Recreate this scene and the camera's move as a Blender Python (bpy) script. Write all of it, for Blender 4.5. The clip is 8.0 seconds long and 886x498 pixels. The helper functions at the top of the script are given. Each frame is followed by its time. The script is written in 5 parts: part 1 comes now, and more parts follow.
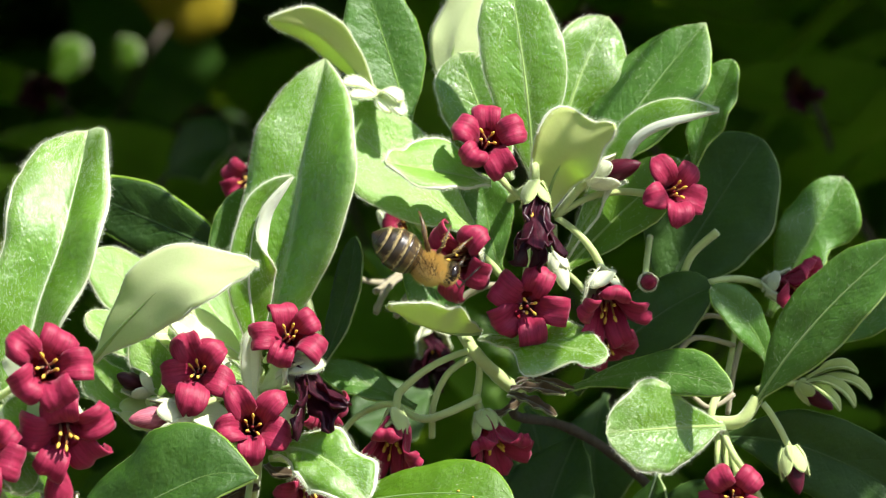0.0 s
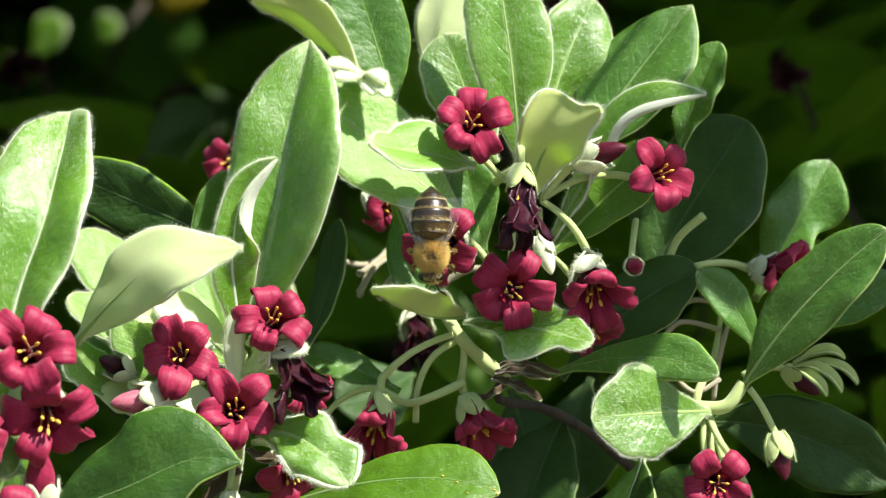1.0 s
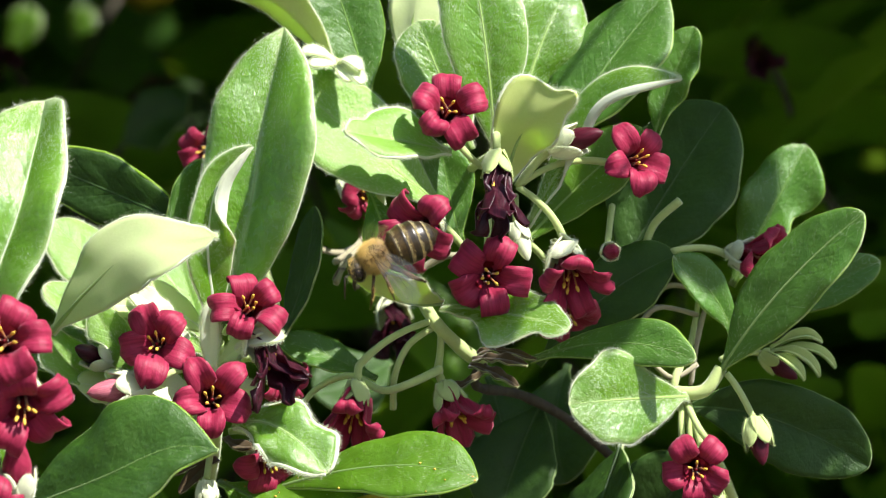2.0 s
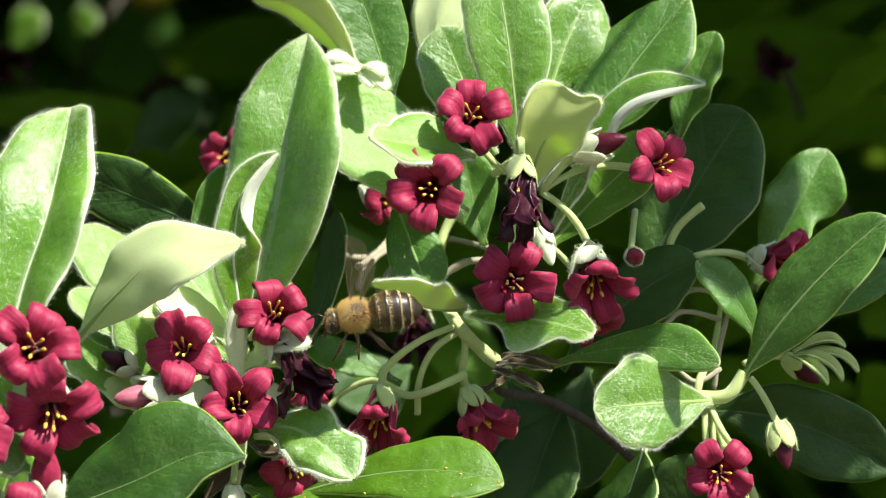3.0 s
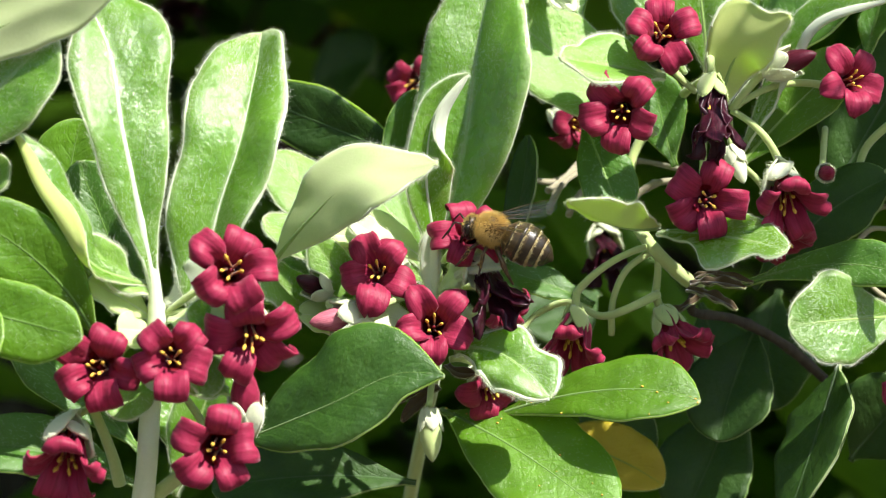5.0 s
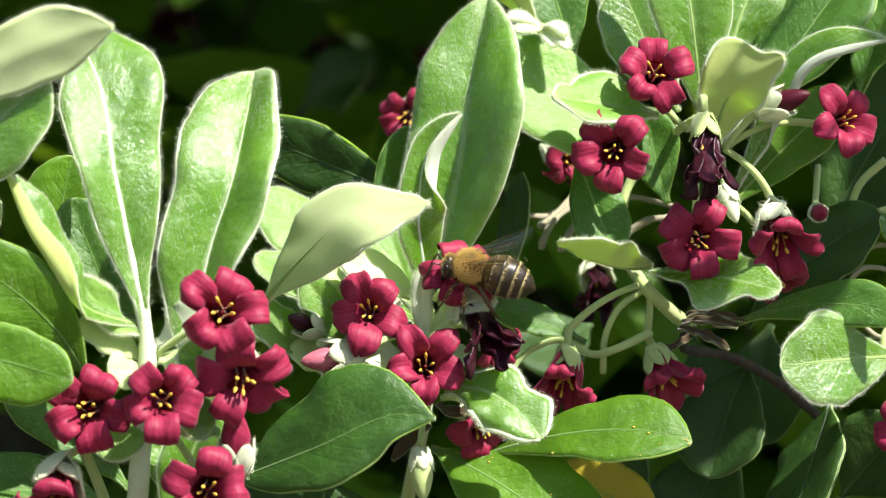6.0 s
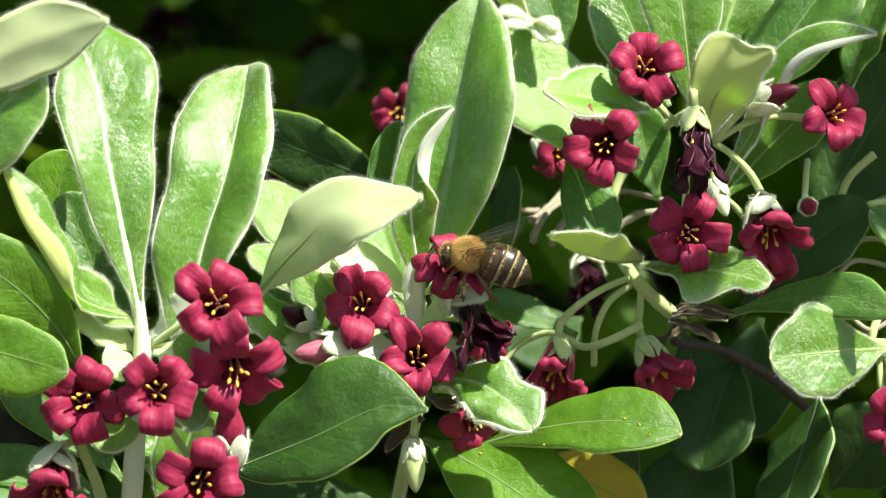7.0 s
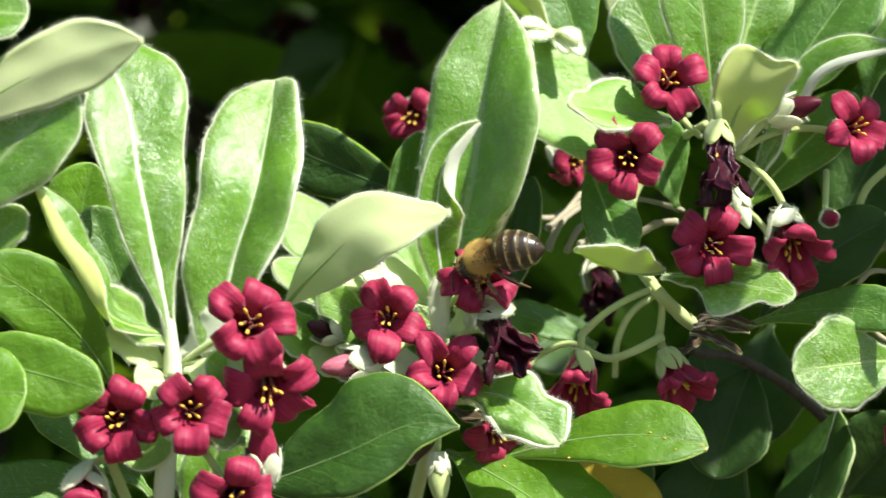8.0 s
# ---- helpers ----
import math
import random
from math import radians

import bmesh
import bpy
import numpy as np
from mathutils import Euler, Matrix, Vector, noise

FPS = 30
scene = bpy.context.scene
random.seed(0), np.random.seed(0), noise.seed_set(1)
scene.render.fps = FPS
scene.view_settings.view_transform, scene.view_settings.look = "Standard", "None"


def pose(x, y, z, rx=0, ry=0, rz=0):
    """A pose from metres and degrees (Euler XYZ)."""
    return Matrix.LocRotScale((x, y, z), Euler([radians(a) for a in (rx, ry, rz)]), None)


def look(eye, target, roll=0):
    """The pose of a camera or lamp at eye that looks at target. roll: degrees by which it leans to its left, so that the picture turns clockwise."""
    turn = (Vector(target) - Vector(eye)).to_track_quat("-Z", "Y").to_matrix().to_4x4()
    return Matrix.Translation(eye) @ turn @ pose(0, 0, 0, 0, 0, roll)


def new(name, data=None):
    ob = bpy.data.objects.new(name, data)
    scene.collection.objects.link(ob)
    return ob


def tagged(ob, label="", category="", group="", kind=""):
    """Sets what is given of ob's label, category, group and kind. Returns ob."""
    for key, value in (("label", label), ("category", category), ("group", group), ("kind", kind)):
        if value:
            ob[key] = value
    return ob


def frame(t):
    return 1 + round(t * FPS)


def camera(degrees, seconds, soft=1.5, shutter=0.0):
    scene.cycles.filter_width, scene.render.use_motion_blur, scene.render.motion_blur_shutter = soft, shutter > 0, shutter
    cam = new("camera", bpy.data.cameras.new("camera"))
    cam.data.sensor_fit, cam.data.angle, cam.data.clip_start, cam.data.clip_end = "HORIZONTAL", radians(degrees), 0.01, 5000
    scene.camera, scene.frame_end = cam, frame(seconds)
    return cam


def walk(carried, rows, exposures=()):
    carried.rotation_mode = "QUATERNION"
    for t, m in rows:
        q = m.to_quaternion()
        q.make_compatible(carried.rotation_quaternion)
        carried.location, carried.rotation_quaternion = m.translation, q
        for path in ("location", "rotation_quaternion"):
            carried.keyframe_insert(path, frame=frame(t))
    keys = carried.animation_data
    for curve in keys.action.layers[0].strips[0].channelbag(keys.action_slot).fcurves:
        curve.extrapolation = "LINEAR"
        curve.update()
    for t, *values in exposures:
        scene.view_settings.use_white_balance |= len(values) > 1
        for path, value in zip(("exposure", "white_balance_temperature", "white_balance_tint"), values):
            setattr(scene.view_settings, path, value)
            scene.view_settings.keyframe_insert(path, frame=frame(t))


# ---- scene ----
# the camera and its walk
cam = camera(9.0, 8.0, soft=1.15, shutter=0.4)
cam.data.dof.use_dof = True
cam.data.dof.focus_distance = 0.688
cam.data.dof.aperture_fstop = 42
walk(cam, [
    (0.0, look((0.01127, -0.70124, 1.20411), (0.00442, -0.00128, 1.20598), 0.783)),
    (0.5, look((0.00848, -0.69656, 1.20426), (0.00430, 0.00343, 1.20484), 0.910)),
    (1.0, look((0.00970, -0.69641, 1.20590), (0.00632, 0.00358, 1.20391), 0.986)),
    (1.2, look((0.01089, -0.69589, 1.20124), (0.00834, 0.00411, 1.20236), 0.848)),
    (2.3, look((0.00864, -0.69515, 1.20568), (0.00889, 0.00485, 1.20255), 0.498)),
    (2.4, look((0.00703, -0.69556, 1.20602), (0.00820, 0.00443, 1.20285), 0.491)),
    (2.5, look((0.00586, -0.69558, 1.20673), (0.00742, 0.00441, 1.20287), 0.489)),
    (3.0, look((0.00302, -0.69699, 1.20669), (0.00629, 0.00299, 1.20295), 0.458)),
    (3.5, look((0.00000, -0.70000, 1.20000), (0.00000, -0.00000, 1.20000), -0.000)),
    (3.7, look((-0.00151, -0.69958, 1.20004), (-0.00374, 0.00042, 1.19883), -0.128)),
    (3.9, look((-0.00340, -0.69900, 1.20009), (-0.00779, 0.00098, 1.19671), -0.262)),
    (4.0, look((-0.00409, -0.69876, 1.20011), (-0.00978, 0.00120, 1.19636), -0.300)),
    (4.5, look((-0.00335, -0.69804, 1.19528), (-0.01714, 0.00182, 1.19345), -0.525)),
    (5.8, look((-0.00718, -0.69693, 1.20644), (-0.01780, 0.00291, 1.19641), -0.487)),
    (6.0, look((-0.00409, -0.69669, 1.20865), (-0.01657, 0.00312, 1.19789), -0.252)),
    (6.5, look((-0.00901, -0.69740, 1.20785), (-0.01680, 0.00249, 1.19819), -0.309)),
    (7.0, look((-0.00454, -0.70184, 1.20647), (-0.01551, -0.00198, 1.19713), -0.273)),
    (7.5, look((-0.00413, -0.70312, 1.20641), (-0.01426, -0.00326, 1.19708), -0.423)),
    (8.0, look((-0.02835, -0.70174, 1.22173), (-0.01842, -0.00219, 1.19871), -0.216)),
])

# light: sun and sky
SUN_WAY = Vector((0.48, -0.38, 0.79)).normalized()
world = bpy.data.worlds.new("sky")
scene.world = world
world.use_nodes = True
sky = world.node_tree.nodes.new("ShaderNodeTexSky")
sky.sky_type = 'NISHITA'
sky.sun_disc = False
sky.sun_elevation = math.asin(SUN_WAY.z)
sky.sun_rotation = math.atan2(SUN_WAY.x, SUN_WAY.y)
world.node_tree.nodes["Background"].inputs[1].default_value = 0.068
world.node_tree.links.new(sky.outputs[0], world.node_tree.nodes["Background"].inputs[0])
sun = new("sun", bpy.data.lights.new("sun", 'SUN'))
sun.data.energy = 4.5
sun.data.angle = radians(0.53)
sun.data.color = (1.0, 0.965, 0.91)
sun.matrix_world = look(SUN_WAY * 5, (0, 0, 0))
scene.view_settings.exposure = 1.4

# all plan numbers are millimetres about a point 1.2 m above the ground
ORIGIN = Vector((0, 0, 1.2))
MM = 0.001


# ---- materials ----
def material(name, base, rough=0.5, **more):
    m = bpy.data.materials.new(name)
    m.use_nodes = True
    b = m.node_tree.nodes["Principled BSDF"]
    b.inputs["Base Color"].default_value = (*base, 1)
    b.inputs["Roughness"].default_value = rough
    for key, value in more.items():
        b.inputs[key.replace("_", " ")].default_value = value
    return m, m.node_tree, b


def ramp(nt, fac, stops):
    r = nt.nodes.new("ShaderNodeValToRGB")
    e = r.color_ramp.elements
    while len(e) < len(stops):
        e.new(0.5)
    for el, (at, col) in zip(e, stops):
        el.position, el.color = at, (*col, 1)
    nt.links.new(fac, r.inputs[0])
    return r.outputs[0]


def grain(nt, scale, detail=4, stretch=(1, 1, 1), rough=0.6, coord="Object"):
    tc = nt.nodes.new("ShaderNodeTexCoord")
    mp = nt.nodes.new("ShaderNodeMapping")
    mp.inputs["Scale"].default_value = stretch
    nt.links.new(tc.outputs[coord], mp.inputs[0])
    n = nt.nodes.new("ShaderNodeTexNoise")
    n.inputs["Scale"].default_value, n.inputs["Detail"].default_value = scale, detail
    n.inputs["Roughness"].default_value = rough
    nt.links.new(mp.outputs[0], n.inputs[0])
    return n.outputs[0]


def mix(nt, fac, a, b, kind='MIX'):
    m = nt.nodes.new("ShaderNodeMix")
    m.data_type, m.blend_type = 'RGBA', kind
    for value, slot in ((fac, 0), (a, 6), (b, 7)):
        if isinstance(value, (float, int)):
            m.inputs[slot].default_value = value
        elif isinstance(value, tuple):
            m.inputs[slot].default_value = (*value, 1)
        else:
            nt.links.new(value, m.inputs[slot])
    return m.outputs[2]


def bump(nt, b, height, strength, distance):
    n = nt.nodes.new("ShaderNodeBump")
    n.inputs["Strength"].default_value, n.inputs["Distance"].default_value = strength, distance
    nt.links.new(height, n.inputs["Height"])
    nt.links.new(n.outputs[0], b.inputs["Normal"])


def glow_through(m, nt, b, colour, share):
    """Lets part of the light pass through a thin blade."""
    t = nt.nodes.new("ShaderNodeBsdfTranslucent")
    if isinstance(colour, tuple):
        t.inputs[0].default_value = (*colour, 1)
    else:
        nt.links.new(colour, t.inputs[0])
    x = nt.nodes.new("ShaderNodeMixShader")
    x.inputs[0].default_value = share
    nt.links.new(b.outputs[0], x.inputs[1])
    nt.links.new(t.outputs[0], x.inputs[2])
    nt.links.new(x.outputs[0], nt.nodes["Material Output"].inputs[0])


def leaf_material(name, dark, mid, light, rough=0.38, down=0.35, share=0.25, gloss=0.7, veins=0.3, pass_col=(0.46, 0.80, 0.05), felted=0.0):
    m, nt, b = material(name, mid, rough, Specular_IOR_Level=gloss)
    info = nt.nodes.new("ShaderNodeObjectInfo")

    def calc(kind, x, y=None, z=None):
        k = nt.nodes.new("ShaderNodeMath")
        k.operation = kind
        for slot, value in enumerate((x, y, z)):
            if isinstance(value, (int, float)):
                k.inputs[slot].default_value = value
            elif value is not None:
                nt.links.new(value, k.inputs[slot])
        return k.outputs[0]
    patches = grain(nt, 190, 4)
    broad = ramp(nt, patches, [(0.3, dark), (0.5, mid), (0.72, light)])
    # side veins run forward from the midrib
    uv = nt.nodes.new("ShaderNodeUVMap")
    uv.uv_map = "blade"
    sep = nt.nodes.new("ShaderNodeSeparateXYZ")
    nt.links.new(uv.outputs[0], sep.inputs[0])
    off = calc('ABSOLUTE', sep.outputs[1])
    phase = calc('MULTIPLY_ADD', off, -2.6, calc('MULTIPLY_ADD', sep.outputs[0], 9.5, calc('MULTIPLY', patches, 1.1)))
    ridge = calc('POWER', calc('ABSOLUTE', calc('COSINE', calc('MULTIPLY', phase, math.pi))), 26.0)
    ridge = calc('MULTIPLY', ridge, calc('SUBTRACT', 1.0, off))
    col = mix(nt, calc('MULTIPLY', ridge, veins), broad, light)
    # fine pale down
    hair = grain(nt, 5600, 3, (1, 1, 0.55), 0.7)
    thin = grain(nt, 260, 3)
    fine = calc('MULTIPLY', ramp(nt, hair, [(0.5, (0, 0, 0)), (0.72, (1, 1, 1))]), calc('MULTIPLY', thin, down * 2))
    col = mix(nt, fine, col, (0.42, 0.58, 0.20))
    if felted:
        # felt that lasts along the midrib, the margin and the tip
        reach = calc('MULTIPLY_ADD', calc('SUBTRACT', 1.0, sep.outputs[0]), 0.12, 0.03)
        rib = calc('SUBTRACT', 1.0, calc('SMOOTH_MIN', calc('DIVIDE', off, reach), 1.0, 0.3))
        edge = calc('POWER', calc('MAXIMUM', off, calc('POWER', sep.outputs[0], 3.0)), 14.0)
        worn = ramp(nt, grain(nt, 900, 4), [(0.35, (0.35, 0.35, 0.35)), (0.6, (1, 1, 1))])
        pale = calc('MULTIPLY', calc('MAXIMUM', rib, calc('MULTIPLY', edge, 0.8)), calc('MULTIPLY', worn, felted))
        col = mix(nt, pale, col, (0.55, 0.66, 0.36))
    hsv = nt.nodes.new("ShaderNodeHueSaturation")
    nt.links.new(col, hsv.inputs["Color"])
    mr = nt.nodes.new("ShaderNodeMapRange")
    mr.inputs["To Min"].default_value, mr.inputs["To Max"].default_value = 0.88, 1.12
    nt.links.new(info.outputs["Random"], mr.inputs[0])
    nt.links.new(mr.outputs[0], hsv.inputs["Value"])
    nt.links.new(hsv.outputs[0], b.inputs["Base Color"])
    nt.links.new(calc('MULTIPLY_ADD', thin, 0.22, rough - 0.11), b.inputs["Roughness"])
    relief = calc('MULTIPLY_ADD', grain(nt, 300, 3), 3.2, calc('MULTIPLY_ADD', hair, 0.5, calc('MULTIPLY', ridge, -0.25)))
    bump(nt, b, relief, 0.8, 0.0002)
    glow_through(m, nt, b, pass_col, share)
    return m


def felt_material(name, a, b_col, share=0.25, through_col=(0.55, 0.68, 0.18)):
    m, nt, b = material(name, a, 0.9, Specular_IOR_Level=0.2)
    n = grain(nt, 3800, 4)
    col = mix(nt, n, a, b_col)
    nt.links.new(col, b.inputs["Base Color"])
    b.inputs["Sheen Weight"].default_value = 0.4
    bump(nt, b, n, 0.3, 0.0001)
    glow_through(m, nt, b, through_col, share)
    return m


LEAF = leaf_material("leaf_green", (0.066, 0.156, 0.009), (0.092, 0.204, 0.013), (0.125, 0.26, 0.026), 0.27, 0.08, 0.32, 0.95, 0.2, felted=0.7)
GLOSSY = leaf_material("leaf_glossy", (0.034, 0.098, 0.010), (0.048, 0.128, 0.014), (0.066, 0.170, 0.020), 0.40, 0.10, 0.22, 0.5, 0.35)
MATURE = leaf_material("leaf_mature", (0.058, 0.137, 0.006), (0.080, 0.18, 0.008), (0.105, 0.23, 0.014), 0.40, 0.06, 0.30, 0.45, 0.35, (0.42, 0.72, 0.03))
# dark green for leaves in shade; part of that shade is in the colour
SHADE_GREEN = leaf_material("leaf_old", (0.016, 0.044, 0.006), (0.024, 0.061, 0.009), (0.034, 0.080, 0.013), 0.46, 0.04, 0.16, 0.3, 0.3, (0.20, 0.42, 0.02))
DEEP_GREEN = leaf_material("leaf_deep_green", (0.024, 0.072, 0.006), (0.035, 0.096, 0.009), (0.050, 0.126, 0.014), 0.42, 0.06, 0.2, 0.5, 0.35, (0.28, 0.55, 0.02))
YELLOW = leaf_material("leaf_yellow", (0.34, 0.27, 0.010), (0.42, 0.33, 0.012), (0.46, 0.37, 0.02), 0.5, 0.02, 0.2, 0.5, 0.2, (0.75, 0.50, 0.03))
YOUNG = leaf_material("leaf_young", (0.13, 0.26, 0.032), (0.17, 0.32, 0.045), (0.23, 0.39, 0.07), 0.42, 0.25, 0.34, 0.7, 0.2, felted=0.6)
FELT = felt_material("leaf_felt", (0.56, 0.66, 0.29), (0.72, 0.79, 0.44), 0.4, (0.82, 0.95, 0.38))
LIME = felt_material("lime_felt", (0.56, 0.65, 0.17), (0.68, 0.75, 0.28), 0.42, (0.85, 0.95, 0.25))
RIM = felt_material("white_rim", (0.68, 0.73, 0.54), (0.86, 0.88, 0.76), 0.4, (0.8, 0.88, 0.45))
DOWN = felt_material("leaf_down", (0.54, 0.64, 0.34), (0.70, 0.78, 0.50), 0.3, (0.75, 0.9, 0.4))
RIB = felt_material("pale_rib", (0.22, 0.36, 0.07), (0.34, 0.48, 0.15), 0.2)
GREEN_RIB = felt_material("green_rib", (0.10, 0.20, 0.03), (0.15, 0.27, 0.05), 0.2)
DARK_RIB = felt_material("dark_rib", (0.035, 0.080, 0.018), (0.055, 0.115, 0.030), 0.1)
LIME_RIB = felt_material("lime_margin", (0.20, 0.34, 0.03), (0.28, 0.44, 0.06), 0.45, (0.6, 0.85, 0.08))
STALK = felt_material("pale_stalk", (0.38, 0.48, 0.15), (0.54, 0.63, 0.27), 0.15)
SEPAL = felt_material("white_sepal", (0.62, 0.67, 0.42), (0.80, 0.83, 0.62), 0.25, (0.7, 0.75, 0.4))


def petal_material(name, a, b_col, rough, sheen):
    m, nt, b = material(name, a, rough, Specular_IOR_Level=0.25)
    veins = grain(nt, 3.0, 4, (0.5, 6.0, 0.5))
    cloud = grain(nt, 2.4, 4)
    lines = ramp(nt, veins, [(0.36, a), (0.62, b_col)])
    nt.links.new(mix(nt, ramp(nt, cloud, [(0.35, (0.55, 0.55, 0.55)), (0.65, (1, 1, 1))]), mix(nt, 0.5, lines, a), lines), b.inputs["Base Color"])
    b.inputs["Sheen Weight"].default_value = sheen
    b.inputs["Sheen Roughness"].default_value = 0.45
    b.inputs["Sheen Tint"].default_value = (1, 0.55, 0.65, 1)
    bump(nt, b, mix(nt, 0.6, veins, grain(nt, 7, 4)), 0.5, 0.0003)
    glow_through(m, nt, b, (0.50, 0.02, 0.05), 0.12)
    return m


PETAL = petal_material("crimson_petal", (0.185, 0.008, 0.030), (0.325, 0.019, 0.062), 0.52, 0.17)
WITHERED = petal_material("withered_petal", (0.010, 0.003, 0.006), (0.050, 0.007, 0.016), 0.36, 0.0)
PINK = petal_material("pink_bud", (0.34, 0.07, 0.11), (0.50, 0.16, 0.20), 0.5, 0.1)
DARK_BUD = petal_material("dark_bud", (0.040, 0.003, 0.009), (0.085, 0.005, 0.018), 0.45, 0.04)
DEEP = petal_material("deep_throat", (0.13, 0.005, 0.010), (0.20, 0.009, 0.015), 0.5, 0.0)
ANTHER = material("yellow_anther", (0.62, 0.38, 0.045), 0.7)[0]
BROWN = felt_material("dry_bract", (0.035, 0.022, 0.010), (0.10, 0.066, 0.030), 0.15, (0.3, 0.18, 0.07))
DRY = felt_material("dry_stalk", (0.24, 0.21, 0.13), (0.42, 0.38, 0.26), 0.1)
BARK, _nt, _b = material("grey_bark", (0.16, 0.13, 0.09), 0.9)
_n = grain(_nt, 500, 6, (1, 1, 0.3))
_nt.links.new(ramp(_nt, _n, [(0.3, (0.03, 0.023, 0.015)), (0.6, (0.065, 0.053, 0.037)), (0.8, (0.12, 0.10, 0.075))]), _b.inputs["Base Color"])
bump(_nt, _b, _n, 0.8, 0.0006)
SOIL, _nt, _b = material("soil", (0.07, 0.05, 0.035), 0.95)
_n = grain(_nt, 40, 8)
_nt.links.new(ramp(_nt, _n, [(0.3, (0.035, 0.026, 0.018)), (0.7, (0.12, 0.09, 0.06))]), _b.inputs["Base Color"])
bump(_nt, _b, _n, 0.8, 0.01)


# ---- builders ----
def at(p):
    return ORIGIN + Vector(p) * MM


def link(name, bm, mats, parent=None, label="", smooth=True):
    me = bpy.data.meshes.new(name)
    bm.to_mesh(me)
    bm.free()
    for m in mats if isinstance(mats, (list, tuple)) else [mats]:
        me.materials.append(m)
    if smooth:
        me.polygons.foreach_set("use_smooth", [True] * len(me.polygons))
    ob = new(name, me)
    ob.parent = parent
    return tagged(ob, label) if label else ob


def thing(name, p, label, category, group="", kind=""):
    ob = new(name)
    ob.location = at(p)
    ob.empty_display_size = 0.01
    return tagged(ob, label, category, group, kind)


def sheet(bm, grid, mat=0, flip=False):
    """Joins rows of vertices to quads."""
    for a, b in zip(grid, grid[1:]):
        for i in range(len(a) - 1):
            q = [a[i], a[i + 1], b[i + 1], b[i]]
            if len(set(q)) < 3:
                continue
            fc = bm.faces.new(q[::-1] if flip else q)
            fc.material_index = mat


def tube(bm, pts, radii, sides=8, mat=0, cap=True):
    """A round stalk through points, in metres."""
    rings, ref = [], Vector((0.3, 0.2, 1)).normalized()
    for i, p in enumerate(pts):
        d = (pts[min(i + 1, len(pts) - 1)] - pts[max(i - 1, 0)]).normalized()
        if abs(d.dot(ref)) > 0.95:
            ref = Vector((1, 0.3, 0.1)).normalized()
        s = d.cross(ref).normalized()
        u = s.cross(d)
        ref = u
        rings.append([bm.verts.new(p + (s * math.cos(k * math.tau / sides) + u * math.sin(k * math.tau / sides)) * radii[i]) for k in range(sides)])
    for a, b in zip(rings, rings[1:]):
        for k in range(sides):
            fc = bm.faces.new([a[k], a[(k + 1) % sides], b[(k + 1) % sides], b[k]])
            fc.material_index = mat
    if cap:
        bm.faces.new(rings[0][::-1]).material_index = mat
        bm.faces.new(rings[-1]).material_index = mat


def bend(a, b, c, n):
    """Points of a curve from a over the control b to c."""
    return [a * (1 - t) ** 2 + b * 2 * t * (1 - t) + c * t * t for t in (i / n for i in range(n + 1))]


def spline(v, steps):
    """A smooth curve through points, with its steps at the given shares of its length."""
    fine = []
    for i in range(len(v) - 1):
        p0, p1, p2, p3 = v[max(i - 1, 0)], v[i], v[i + 1], v[min(i + 2, len(v) - 1)]
        for k in range(12):
            t = k / 12
            fine.append(0.5 * (2 * p1 + (p2 - p0) * t + (2 * p0 - 5 * p1 + 4 * p2 - p3) * t * t + (3 * p1 - p0 - 3 * p2 + p3) * t ** 3))
    fine.append(v[-1])
    run = [0.0]
    for p, q in zip(fine, fine[1:]):
        run.append(run[-1] + (q - p).length)
    out, i = [], 0
    for s in steps:
        d = s * run[-1]
        while i < len(fine) - 2 and run[i + 1] < d:
            i += 1
        out.append(fine[i].lerp(fine[i + 1], min(1.0, (d - run[i]) / max(run[i + 1] - run[i], 1e-9))))
    return out


def window(s, lo, hi):
    """Rises smoothly from 0 at lo to 1 at hi."""
    x = max(0.0, min(1.0, (s - lo) / (hi - lo)))
    return x * x * (3 - 2 * x)


